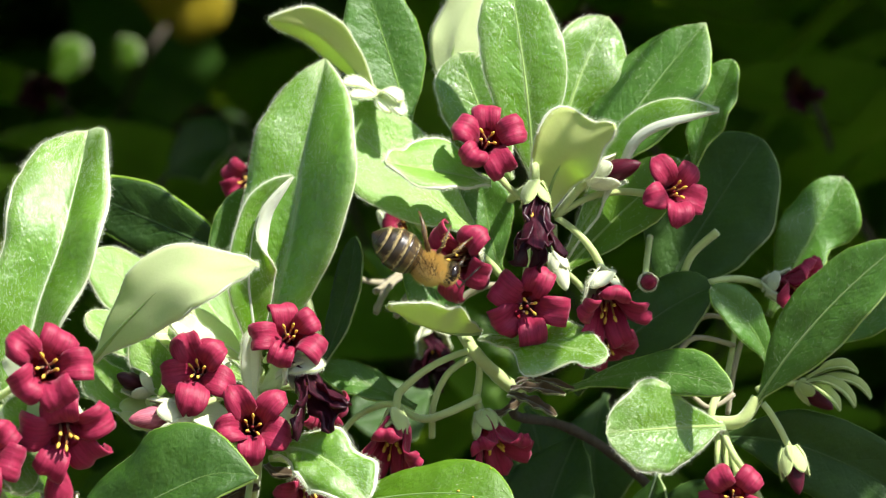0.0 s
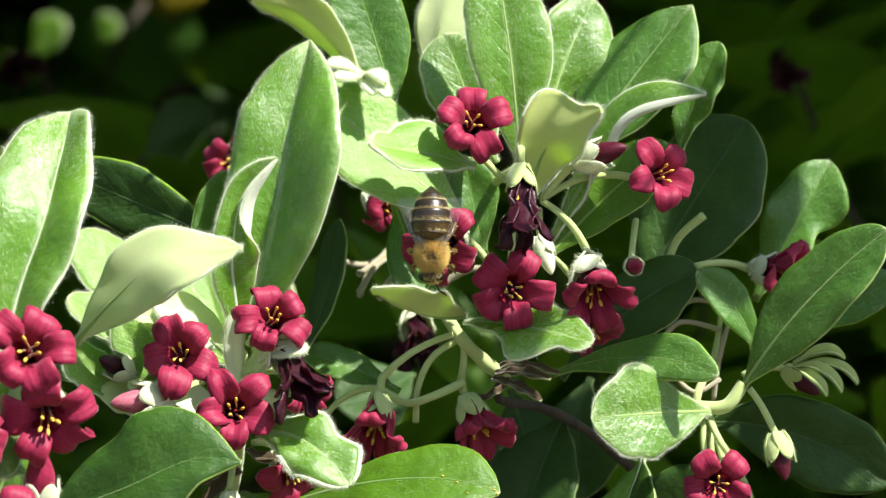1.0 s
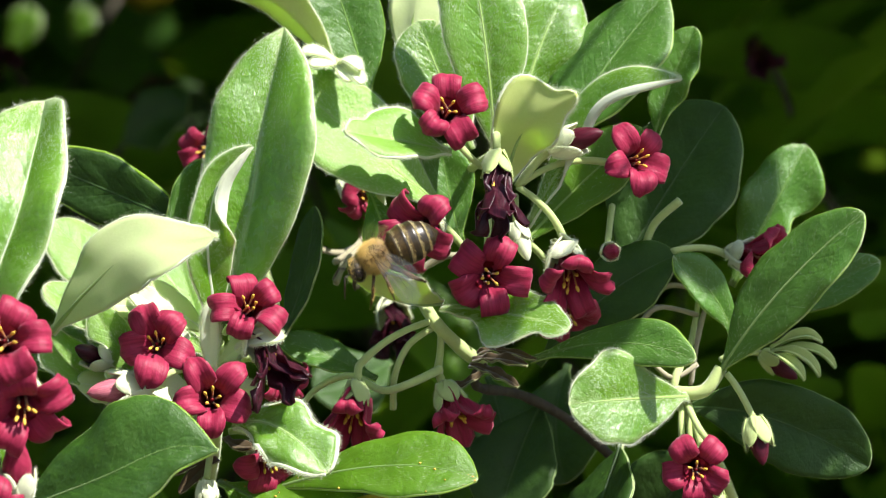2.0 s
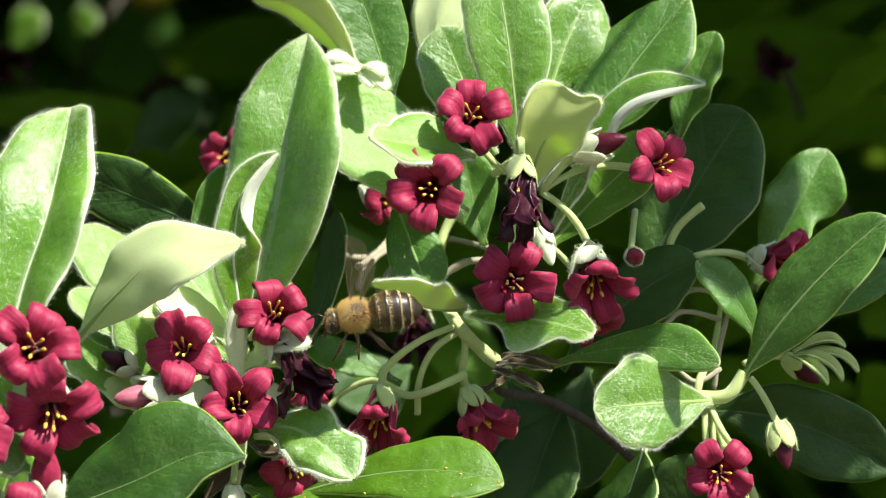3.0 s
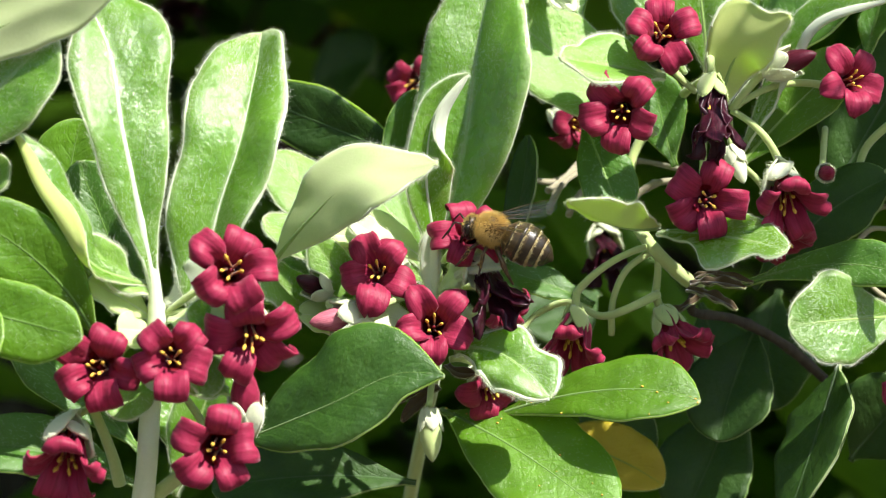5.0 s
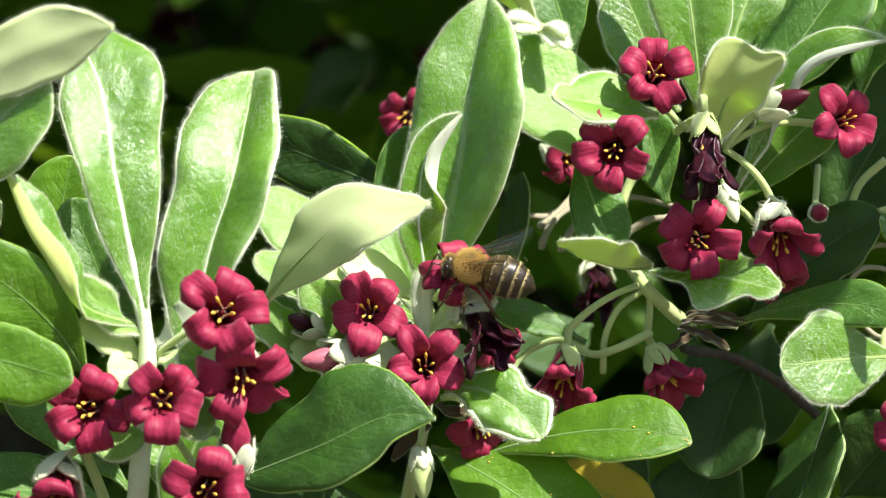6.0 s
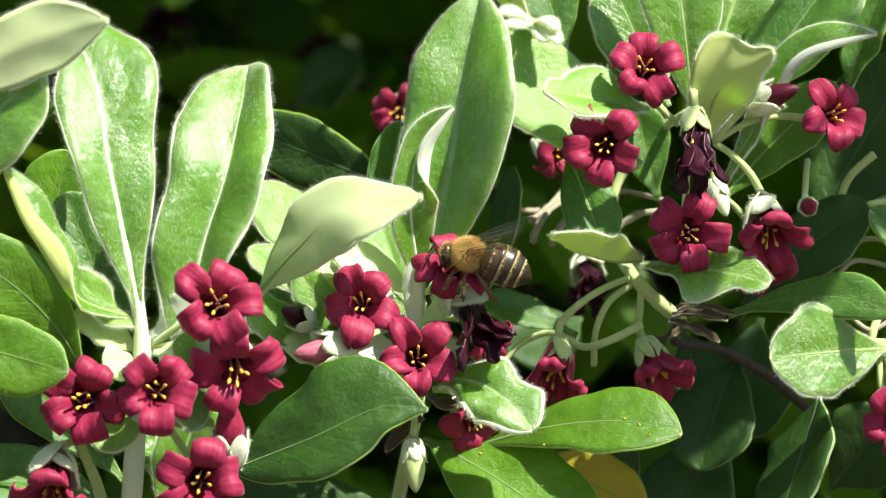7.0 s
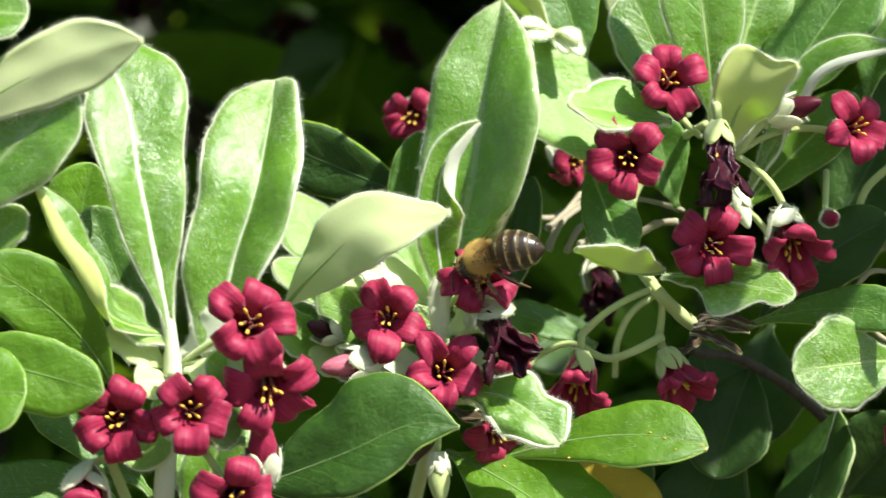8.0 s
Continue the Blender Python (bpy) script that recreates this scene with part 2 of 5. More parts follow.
def leaf(sprig, p0, p1, p2, w, up, top=LEAF, fold=0.32, roll=0.2, shape=1.5, blunt=0.56, wave=0.0, twist=0.0, seed=0, tip=0.0,
         fringe=1.0, waves=3.0, vein=1.0, rim=1.0, under=FELT, taper=1.3, label="", bays=(), curl=(0, 0), curl_from=0.2, bulge=0.35, ribbed=None, edging=None):
    """A leathery leaf: midrib from p0 over p1 (a control point, or a list of points passed through) to p2, width w, upper face
    towards up; fold lifts the halves, roll turns the margins down, tip curls the end up. bays: (place along, side, swell, reach)
    of the outline; curl: degrees by which each margin rolls up over the blade."""
    rnd = random.Random(seed * 7 + int(abs(p0[0] * 13 + p2[2] * 7)))
    o = sprig.location
    a, c = at(p0) - o, at(p2) - o
    n, m = 24, 7
    spot = [1 - (1 - i / n) ** 1.35 for i in range(n + 1)]
    if isinstance(p1, list):
        mid = spline([a] + [at(p) - o for p in p1] + [c], spot)
    else:
        b = at(p1) - o
        mid = [a * (1 - s) ** 2 + b * 2 * s * (1 - s) + c * s * s for s in spot]
    long = sum((q - p).length for p, q in zip(mid, mid[1:]))
    wide = 0.5 ** (1 / shape)
    up = Vector(up).normalized()
    rows_u, rows_l, edge_l, edge_r, rib, blade, place = [], [], [], [], [], [], {}
    bm = bmesh.new()
    ph = rnd.uniform(0, 6.28)
    thick = 0.00032
    base_angle = math.atan(fold)
    for i in range(n + 1):
        s = spot[i]
        t = (mid[min(i + 1, n)] - mid[max(i - 1, 0)]).normalized()
        nn = (up - t * up.dot(t)).normalized()
        nn = Matrix.Rotation(radians(twist) * (s - 0.4), 3, t) @ nn
        side = t.cross(nn).normalized()
        h0 = 0.5 * w * MM * (math.sin(0.5 * math.pi * s / wide) ** taper if s < wide else (1 - ((s - wide) / (1 - wide)) ** 2.1) ** blunt)
        lift = nn * (tip * MM * max(0.0, (s - 0.65) / 0.35) ** 2)
        half = {}
        for sg in (-1, 1):
            h = h0 * (1 + 0.04 * math.sin(9 * s + ph + sg) + 0.09 * noise.noise((s * 6, ph, 1.5 + 1.5 * sg)) + 0.03 * noise.noise((s * 19, ph, 3.0 + 2 * sg)))
            for where, which, swell, reach in bays:
                if which in (0, sg):
                    h *= 1 + swell * math.exp(-((s - where) / reach) ** 2)
            h = max(h, 0.00045 if s < 0.5 else 0.00025)
            turn = radians(curl[0 if sg < 0 else 1]) * window(s, curl_from, curl_from + 0.25)
            x = z = 0.0
            line = [(0.0, 0.0, 0.0)]
            for k in range(1, m + 1):
                q = (k - 0.5) / m
                ang = base_angle - roll * 2.2 * q ** 3 * (1 if turn < 0.3 else 0) + turn * window(q, 0.36, 0.66)
                x += math.cos(ang) * h / m
                z += math.sin(ang) * h / m
                line.append((x, z, ang))
            half[sg] = (h, line)
        ru, rl = [], []
        blade.append([])
        for j in range(-m, m + 1):
            q = j / m
            h, line = half[-1 if j < 0 else 1]
            x, z, ang = line[abs(j)]
            face = nn * math.cos(ang) - side * math.copysign(math.sin(ang), q)
            x = math.copysign(x, q) if j else 0.0
            z += wave * MM * math.sin(waves * math.tau * s + ph + (1.3 if q > 0 else 0)) * q * q * math.sin(math.pi * s)
            z += 0.07 * h * noise.noise((s * 5, ph, 7.0 if q > 0 else 2.0)) * q * q * 2
            z += bulge * MM * noise.noise((s * long / 0.0052, x / 0.0036, ph + (0 if q > 0 else 4))) * min(1.0, abs(q) * 3) * min(1.0, h / 0.003)
            p = mid[i] + side * x + nn * z + lift
            for rows, off in ((ru, 0.5), (rl, -0.5)):
                v = bm.verts.new(p + face * thick * off)
                place[v] = (s, q)
                rows.append(v)
            blade[-1].append(p + face * thick * 0.5)
            if j == -m:
                edge_l.append((p, -side, nn))
            if j == m:
                edge_r.append((p, side, nn))
            if j == 0:
                rib.append((p + nn * thick * 0.5, nn))
        rows_u.append(ru)
        rows_l.append(rl)
    sheet(bm, rows_u, 0)
    sheet(bm, rows_l, 1, True)
    for k in (0, -1):
        sheet(bm, [[r[k] for r in rows_u], [r[k] for r in rows_l]], 1, k == -1)
    for k in (0, -1):
        sheet(bm, [rows_u[k], rows_l[k]], 1, k == 0)
    layer = bm.loops.layers.uv.new("blade")
    for fc in bm.faces:
        for lo in fc.loops:
            lo[layer].uv = place[lo.vert]
    bmesh.ops.recalc_face_normals(bm, faces=bm.faces[:])
    ob = link("leaf", bm, [top, under], sprig, label)
    # white hairs lying on the blade, thicker along the rib, the margin and the tip
    count = int({LEAF: 28, YOUNG: 26, MATURE: 4, GLOSSY: 9}.get(top, 0) * w * long / MM * min(fringe, 1.0) * 0.7)
    if count:
        bm = bmesh.new()
        for _ in range(count):
            u, q = rnd.uniform(0, n - 0.01), rnd.uniform(-1, 1) * (m - 0.01)
            patch = 0.55 + 1.2 * noise.noise((u * 0.18, q * 0.3, ph)) + 0.5 * (abs(q) / m) ** 6 + 0.5 * max(0.0, 0.2 - abs(q) / m) / 0.2 + 0.5 * max(0.0, u / n - 0.85) / 0.15
            if rnd.random() > max(patch, 0.16):
                continue
            i, j = int(u), int(q + m)
            fu, fq = u - i, q + m - j
            p = blade[i][j].lerp(blade[i][j + 1], fq).lerp(blade[i + 1][j].lerp(blade[i + 1][j + 1], fq), fu)
            t = (blade[i + 1][j] - blade[i][j]).normalized()
            across = (blade[i][j + 1] - blade[i][j]).normalized()
            nn = across.cross(t).normalized()
            out = across * math.copysign(0.35, q)
            d = (t + out + nn * rnd.uniform(0.05, 0.4) + across * rnd.uniform(-0.3, 0.3)).normalized()
            wd = d.cross(nn).normalized() * MM * rnd.uniform(0.014, 0.026)
            p = p + nn * 0.00003
            bm.faces.new([bm.verts.new(p - wd), bm.verts.new(p + wd), bm.verts.new(p + d * MM * rnd.uniform(0.12, 0.36))])
        tagged(link("down", bm, DOWN, ob), "fine white hairs on the leaf", kind="stuff")
    # midrib: broad at the base, fading into the blade towards the tip
    bm = bmesh.new()
    wide_rib = [MM * vein * (0.30 * (1 - i / n) ** 1.3 + 0.045) * min(1.0, w / 8) for i in range(n + 1)]
    tube(bm, [p - nn * r * 0.6 for (p, nn), r in zip(rib, wide_rib)], wide_rib, 8)
    link("midrib", bm, ribbed or (RIM if vein > 1.2 or top in (RIM, FELT) else BROWN if top == BROWN else RIB if top in (LEAF, YOUNG) else DARK_RIB if top == SHADE_GREEN else GREEN_RIB), ob)
    # white felt margin and its fringe of hairs
    bm = bmesh.new()
    for edge in (edge_l, edge_r):
        tube(bm, [p for p, _, _ in edge], [MM * (0.09 if top in (LEAF, YOUNG, RIM) else 0.08) * rim * (0.9 + 0.7 * noise.noise((i * 0.61, ph, 0.5))) for i in range(n + 1)], 5)
        for i in range(n):
            (p, sd, nn), (p2, _, _) = edge[i], edge[i + 1]
            for _ in range(int((60 + 22 * rim if top in (LEAF, YOUNG, RIM) else 5) * fringe)):
                e = p.lerp(p2, rnd.random())
                along = (p2 - p).normalized()
                d = (sd * rnd.uniform(-0.5, 1) + nn * rnd.uniform(-0.5, 0.8) + along * rnd.uniform(-0.3, 0.9)).normalized()
                ln = MM * rnd.uniform(0.15, 0.55) * min(1.6, 0.6 + 0.45 * rim) * (1.5 if rnd.random() < 0.12 else 1)
                wd = along * MM * 0.014
                bm.faces.new([bm.verts.new(e - wd), bm.verts.new(e + wd), bm.verts.new(e + d * ln)])
    link("felt_margin", bm, edging or (RIM if top in (LEAF, YOUNG, RIM, FELT) else BROWN if top == BROWN else LIME_RIB if top in (MATURE, GLOSSY) else GREEN_RIB), ob)
    return ob


def dust(ob, count, seed):
    """A few grains of yellow pollen fallen on a leaf."""
    rnd = random.Random(seed)
    spots = [f for f in ob.data.polygons if f.material_index == 0]
    bm = bmesh.new()
    for _ in range(count):
        f = rnd.choice(spots)
        ball(bm, f.center + f.normal * 0.00005, MM * rnd.uniform(0.07, 0.19), (1, 1, 0.7), 0, 6, 4)
    tagged(link("pollen", bm, ANTHER, ob), "specks of yellow pollen", kind="stuff")


def fuzz(bm, pts, radii, per_mm, seed):
    """Short white hairs standing round a stalk."""
    rnd = random.Random(seed)
    for p, q, r in zip(pts, pts[1:], radii):
        t = (q - p).normalized()
        a = t.orthogonal().normalized()
        b = t.cross(a)
        for _ in range(int((q - p).length / MM * per_mm)):
            k = rnd.uniform(0, math.tau)
            out = a * math.cos(k) + b * math.sin(k)
            e = p.lerp(q, rnd.random()) + out * r * 0.97
            d = (out + t * rnd.uniform(-0.4, 0.9)).normalized()
            wd = t.cross(out) * MM * 0.013
            bm.faces.new([bm.verts.new(e - wd), bm.verts.new(e + wd), bm.verts.new(e + d * MM * rnd.uniform(0.12, 0.38))])


def stem(sprig, pts, r0, r1, name="stem", mat=STALK, label="", parent=None, knobs=0.0):
    """A stalk through plan points."""
    o = sprig.location
    v = [at(p) - o for p in pts]
    if len(v) == 2:
        v = [v[0], (v[0] + v[1]) / 2 - Vector((0, 0, 0.0004)), v[1]]
    fine = []
    for i in range(len(v) - 1):
        p0, p1, p2, p3 = v[max(i - 1, 0)], v[i], v[i + 1], v[min(i + 2, len(v) - 1)]
        for k in range(6):
            t = k / 6
            fine.append(0.5 * (2 * p1 + (p2 - p0) * t + (2 * p0 - 5 * p1 + 4 * p2 - p3) * t * t + (3 * p1 - p0 - 3 * p2 + p3) * t ** 3))
    fine.append(v[-1])
    n = len(fine) - 1
    bm = bmesh.new()
    radii = [MM * (r0 + (r1 - r0) * i / n) * (1 + knobs * math.sin(i * 1.9) * math.sin(i * 0.7)) for i in range(n + 1)]
    tube(bm, fine, radii, 10)
    if mat in (STALK, RIM, DRY) and sprig.name[:4] != "shru":
        fuzz(bm, fine, radii, 26, len(pts))
    return link(name, bm, mat, parent or sprig, label)


def petal_mesh(seed, withered=False, bell=False, pointed=False):
    """One strap petal, joined at the throat, bent outwards and back; for a flower of radius 1 (metres)."""
    rnd = random.Random(seed)
    pr = [(0.17, -0.62), (0.24, -0.34), (0.33, -0.09), (0.45, 0.09), (0.60, 0.18), (0.77, 0.18), (0.90, 0.09), (0.965, -0.07), (0.95, -0.24)]
    wd = [0.15, 0.22, 0.31, 0.375, 0.405, 0.41, 0.40, 0.36, 0.26]
    if pointed:
        pr = [(0.17, -0.62), (0.23, -0.30), (0.31, -0.06), (0.43, 0.10), (0.59, 0.20), (0.77, 0.22), (0.93, 0.14), (1.02, 0.0), (1.06, -0.10)]
        wd = [0.15, 0.22, 0.31, 0.385, 0.415, 0.40, 0.33, 0.22, 0.08]
    if bell:
        pr = [(0.17, -0.62), (0.24, -0.34), (0.32, -0.1), (0.40, 0.14), (0.49, 0.36), (0.60, 0.52), (0.73, 0.58), (0.84, 0.50), (0.88, 0.36)]
        wd = [0.15, 0.21, 0.29, 0.35, 0.38, 0.385, 0.36, 0.30, 0.2]
    if withered:
        pr = [(0.12, -0.6), (0.15, -0.2), (0.18, 0.1), (0.22, 0.35), (0.30, 0.6), (0.36, 0.85), (0.42, 1.05), (0.50, 1.2), (0.6, 1.3)]
        wd = [0.16, 0.2, 0.24, 0.22, 0.27, 0.22, 0.26, 0.2, 0.1]
    cup = rnd.uniform(0.02, 0.12)
    crease = rnd.uniform(0.015, 0.04)
    bow = rnd.uniform(-0.05, 0.05)
    skew = rnd.uniform(-0.08, 0.08)
    bm = bmesh.new()
    ru, rl = [], []
    for i, ((r, z), w) in enumerate(zip(pr, wd)):
        d = Vector((pr[min(i + 1, 8)][0] - pr[max(i - 1, 0)][0], 0, pr[min(i + 1, 8)][1] - pr[max(i - 1, 0)][1])).normalized()
        nn = Vector((-d.z, 0, d.x))
        a, b = [], []
        for j in range(-4, 5):
            q = j / 4
            p = Vector((r, q * w + skew * max(0, i - 3) * 0.12, z)) - nn * (cup * w * q * q * 2.6) + nn * (0.0, 0.0, 0.05, 0.085, 0.075, 0.05, 0.03, 0.01, 0.0)[i] * abs(q) ** 0.8 + nn * (0.035 * math.sin(i * 1.3 + seed) * q - crease * math.exp(-(q / 0.22) ** 2) * (i > 2) + bow * math.sin(q * 4 + i * 0.6))
            p += nn * (0.11 * noise.noise((i * 0.55, q * 1.3, seed * 3.1)) if withered else rnd.uniform(-0.008, 0.008))
            if withered:
                p.y += 0.10 * math.sin(i * 1.7 + seed)
            a.append(bm.verts.new(p + nn * 0.022))
            b.append(bm.verts.new(p - nn * 0.022))
        ru.append(a)
        rl.append(b)
    sheet(bm, ru)
    sheet(bm, rl, 0, True)
    for k in (0, -1):
        sheet(bm, [[r[k] for r in ru], [r[k] for r in rl]])
        sheet(bm, [ru[k], rl[k]])
    bmesh.ops.recalc_face_normals(bm, faces=bm.faces[:])
    me = bpy.data.meshes.new("petal")
    bm.to_mesh(me)
    bm.free()
    me.materials.append(WITHERED if withered else PETAL)
    me.polygons.foreach_set("use_smooth", [True] * len(me.polygons))
    return me


def ball(bm, c, r, stretch=(1, 1, 1), mat=0, u=10, v=7, turn=None):
    rows = []
    for i in range(v + 1):
        th = math.pi * i / v
        row = []
        for j in range(u):
            p = Vector((math.sin(th) * math.cos(j * math.tau / u) * stretch[0], math.sin(th) * math.sin(j * math.tau / u) * stretch[1], math.cos(th) * stretch[2])) * r
            if turn:
                p = turn @ p
            row.append(Vector(c) + p)
        rows.append(row)
    vs = []
    for i, row in enumerate(rows):
        if i in (0, v):
            one = bm.verts.new(row[0])
            vs.append([one] * u)
        else:
            vs.append([bm.verts.new(p) for p in row])
    for a, b in zip(vs, vs[1:]):
        for j in range(u):
            q = [a[j], a[(j + 1) % u], b[(j + 1) % u], b[j]]
            q = [x for k, x in enumerate(q) if x not in q[:k]]
            if len(q) > 2:
                bm.faces.new(q[::-1]).material_index = mat


PETALS = [petal_mesh(i) for i in range(9)]
POINTED = [petal_mesh(i + 40, pointed=True) for i in range(9)]
BELLS = [petal_mesh(i + 20, bell=True) for i in range(9)]
WITHERED_PETALS = [petal_mesh(i + 9, True) for i in range(9)]


def simple(name, build, mat):
    bm = bmesh.new()
    build(bm)
    me = bpy.data.meshes.new(name)
    bm.to_mesh(me)
    bm.free()
    for m in mat if isinstance(mat, list) else [mat]:
        me.materials.append(m)
    me.polygons.foreach_set("use_smooth", [True] * len(me.polygons))
    return me


def build_stamen(bm):
    tube(bm, [Vector((0, 0, -0.5)), Vector((0.01, 0, -0.1)), Vector((0.02, 0, 0.16))], [0.028, 0.026, 0.024], 6, 0)
    ball(bm, (0.03, 0, 0.23), 0.048, (1, 0.85, 2.1), 1, 8, 6, Matrix.Rotation(0.2, 3, 'Y'))


def build_sepal(bm):
    """One woolly sepal, cupped round the tube, with a felt of short hairs."""
    rnd = random.Random(77)
    across = [k / 4 - 1 for k in range(9)]
    ru, rl = [], []
    for i in range(10):
        s = i / 9
        r = 0.12 + 0.27 * math.sin(min(1.0, s * 1.35) * math.pi / 2) + 0.05 * s * s
        z = -0.97 + 0.78 * s
        w = 0.29 * math.sin(math.pi * (0.12 + 0.84 * s) ** 0.9) ** 0.55 + 0.01
        top, low = [], []
        for q in across:
            p = Vector((r - q * q * w * 0.42, q * w, z - 0.03 * q * q))
            out = Vector((1, q * 0.8, 0)).normalized() * 0.03 * (1 - 0.4 * abs(q))
            top.append(bm.verts.new(p + out))
            low.append(bm.verts.new(p - out))
        ru.append(top)
        rl.append(low)
    spots = [(v.co.copy(), Vector((1, v.co.y * 2.5, 0)).normalized()) for row in ru for v in row]
    sheet(bm, ru)
    sheet(bm, rl, 0, True)
    for k in (0, -1):
        sheet(bm, [[r[k] for r in ru], [r[k] for r in rl]])
        sheet(bm, [ru[k], rl[k]])
    bmesh.ops.recalc_face_normals(bm, faces=bm.faces[:])
    for _ in range(150):
        p, out = rnd.choice(spots)
        d = (out + Vector((rnd.uniform(-0.5, 0.5), rnd.uniform(-0.8, 0.8), rnd.uniform(-0.3, 1.0)))).normalized()
        wd = d.orthogonal().normalized() * 0.0045
        p = p + Vector((0, rnd.uniform(-0.03, 0.03), rnd.uniform(-0.04, 0.04)))
        bm.faces.new([bm.verts.new(p - wd), bm.verts.new(p + wd), bm.verts.new(p + d * rnd.uniform(0.04, 0.1))])


def build_throat(bm):
    """The corolla tube, widening to the mouth."""
    prof = [(-0.95, 0.06), (-0.8, 0.16), (-0.6, 0.21), (-0.42, 0.255), (-0.25, 0.305), (-0.1, 0.365)]
    tube(bm, [Vector((0, 0, z)) for z, _ in prof], [r for _, r in prof], 15, cap=False)
    tube(bm, [Vector((0, 0, z)) for z, _ in prof], [r - 0.02 for _, r in prof], 15, cap=False)


def build_pistil(bm):
    tube(bm, [Vector((0, 0, -0.5)), Vector((0, 0, -0.25)), Vector((0, 0, 0.02)), Vector((0, 0, 0.1))], [0.08, 0.09, 0.035, 0.045], 8)


FILAMENT = felt_material("filament", (0.30, 0.10, 0.02), (0.45, 0.20, 0.05), 0.2, (0.6, 0.25, 0.05))
STAMEN = simple("stamen", build_stamen, [FILAMENT, ANTHER])
SEPALS = simple("sepal", build_sepal, SEPAL)
GREEN_SEPALS = simple("sepal", build_sepal, STALK)
THROAT = simple("flower", build_throat, DEEP)
PISTIL = simple("pistil", build_pistil, DEEP)


def build_dry_throat(bm):
    prof = [(-0.95, 0.06), (-0.8, 0.14), (-0.55, 0.17), (-0.3, 0.18), (0.0, 0.19), (0.25, 0.17)]
    tube(bm, [Vector((0, 0, z)) for z, _ in prof], [r for _, r in prof], 12)


DRY_THROAT = simple("flower", build_dry_throat, WITHERED)


def facing(p, face, spin=0.0, size=1.0):
    """A pose whose z looks along face."""
    q = Vector(face).normalized().to_track_quat('Z', 'Y').to_matrix().to_4x4()
    return Matrix.Translation(p) @ q @ Matrix.Rotation(radians(spin), 4, 'Z') @ Matrix.Scale(size, 4)


def flower(sprig, p, r, face=(0, -1, 0.1), spin=0.0, seed=0, withered=False, bell=False, pointed=False, node=None, via=None, stalk=0.42, label="", missing=(), calyx=1.15, green=False):
    """A flower of radius r with its mouth at p; a stalk from node over via to its calyx."""
    rnd = random.Random(seed + 5)
    o = sprig.location
    fl = new("flower", DRY_THROAT if withered else THROAT)
    fl.parent = sprig
    m = facing(at(p) - o, face, spin, r * MM)
    fl.matrix_basis = m
    if label:
        tagged(fl, label)
    for k in range(5):
        ang = k * math.tau / 5 + rnd.uniform(-0.09, 0.09)
        rot = Matrix.Rotation(ang, 4, 'Z')
        if k not in missing:
            pe = new("petal", (WITHERED_PETALS if withered else BELLS if bell else POINTED if pointed else PETALS)[rnd.randrange(9)])
            pe.parent = fl
            pe.matrix_basis = rot @ Matrix.Rotation(rnd.uniform(-0.26, 0.28), 4, 'Y') @ Matrix.Rotation(rnd.uniform(-0.3, 0.3), 4, 'X') @ Matrix.Diagonal((rnd.uniform(0.9, 1.12), rnd.uniform(0.84, 1.1), 1, 1))
        st = new("stamen", STAMEN)
        st.parent = fl
        st.matrix_basis = Matrix.Rotation(ang + 0.63, 4, 'Z') @ Matrix.Translation((0.13, 0, rnd.uniform(-0.14, 0.06))) @ Matrix.Rotation(rnd.uniform(-0.1, 0.42), 4, 'Y') @ Matrix.Rotation(rnd.uniform(-0.2, 0.2), 4, 'X')
        se = new("sepal", GREEN_SEPALS if green else SEPALS)
        se.parent = fl
        se.matrix_basis = Matrix.Rotation(ang + 0.63, 4, 'Z') @ Matrix.Rotation(rnd.uniform(-0.1, 0.25), 4, 'Y') @ Matrix.Scale(calyx, 4)
    pi = new("pistil", PISTIL)
    pi.parent = fl
    pi.matrix_basis = Matrix.Translation((0, 0, -0.22))
    if node:
        back = m @ Vector((0, 0, -0.93))
        first = at(node) - o
        second = at(via) - o if via else first.lerp(back, 0.5) + Vector((0, 0, 0.0012))
        near = m @ Vector((0, 0, -1.35))
        pts = bend(first, second, near, 9) + [back]
        bm = bmesh.new()
        radii = [MM * (stalk + 0.12 * (i / 10) ** 2) for i in range(len(pts))]
        tube(bm, pts, radii, 8)
        fuzz(bm, pts, radii, 22, seed)
        link("flower_stalk", bm, STALK, sprig)
    return fl


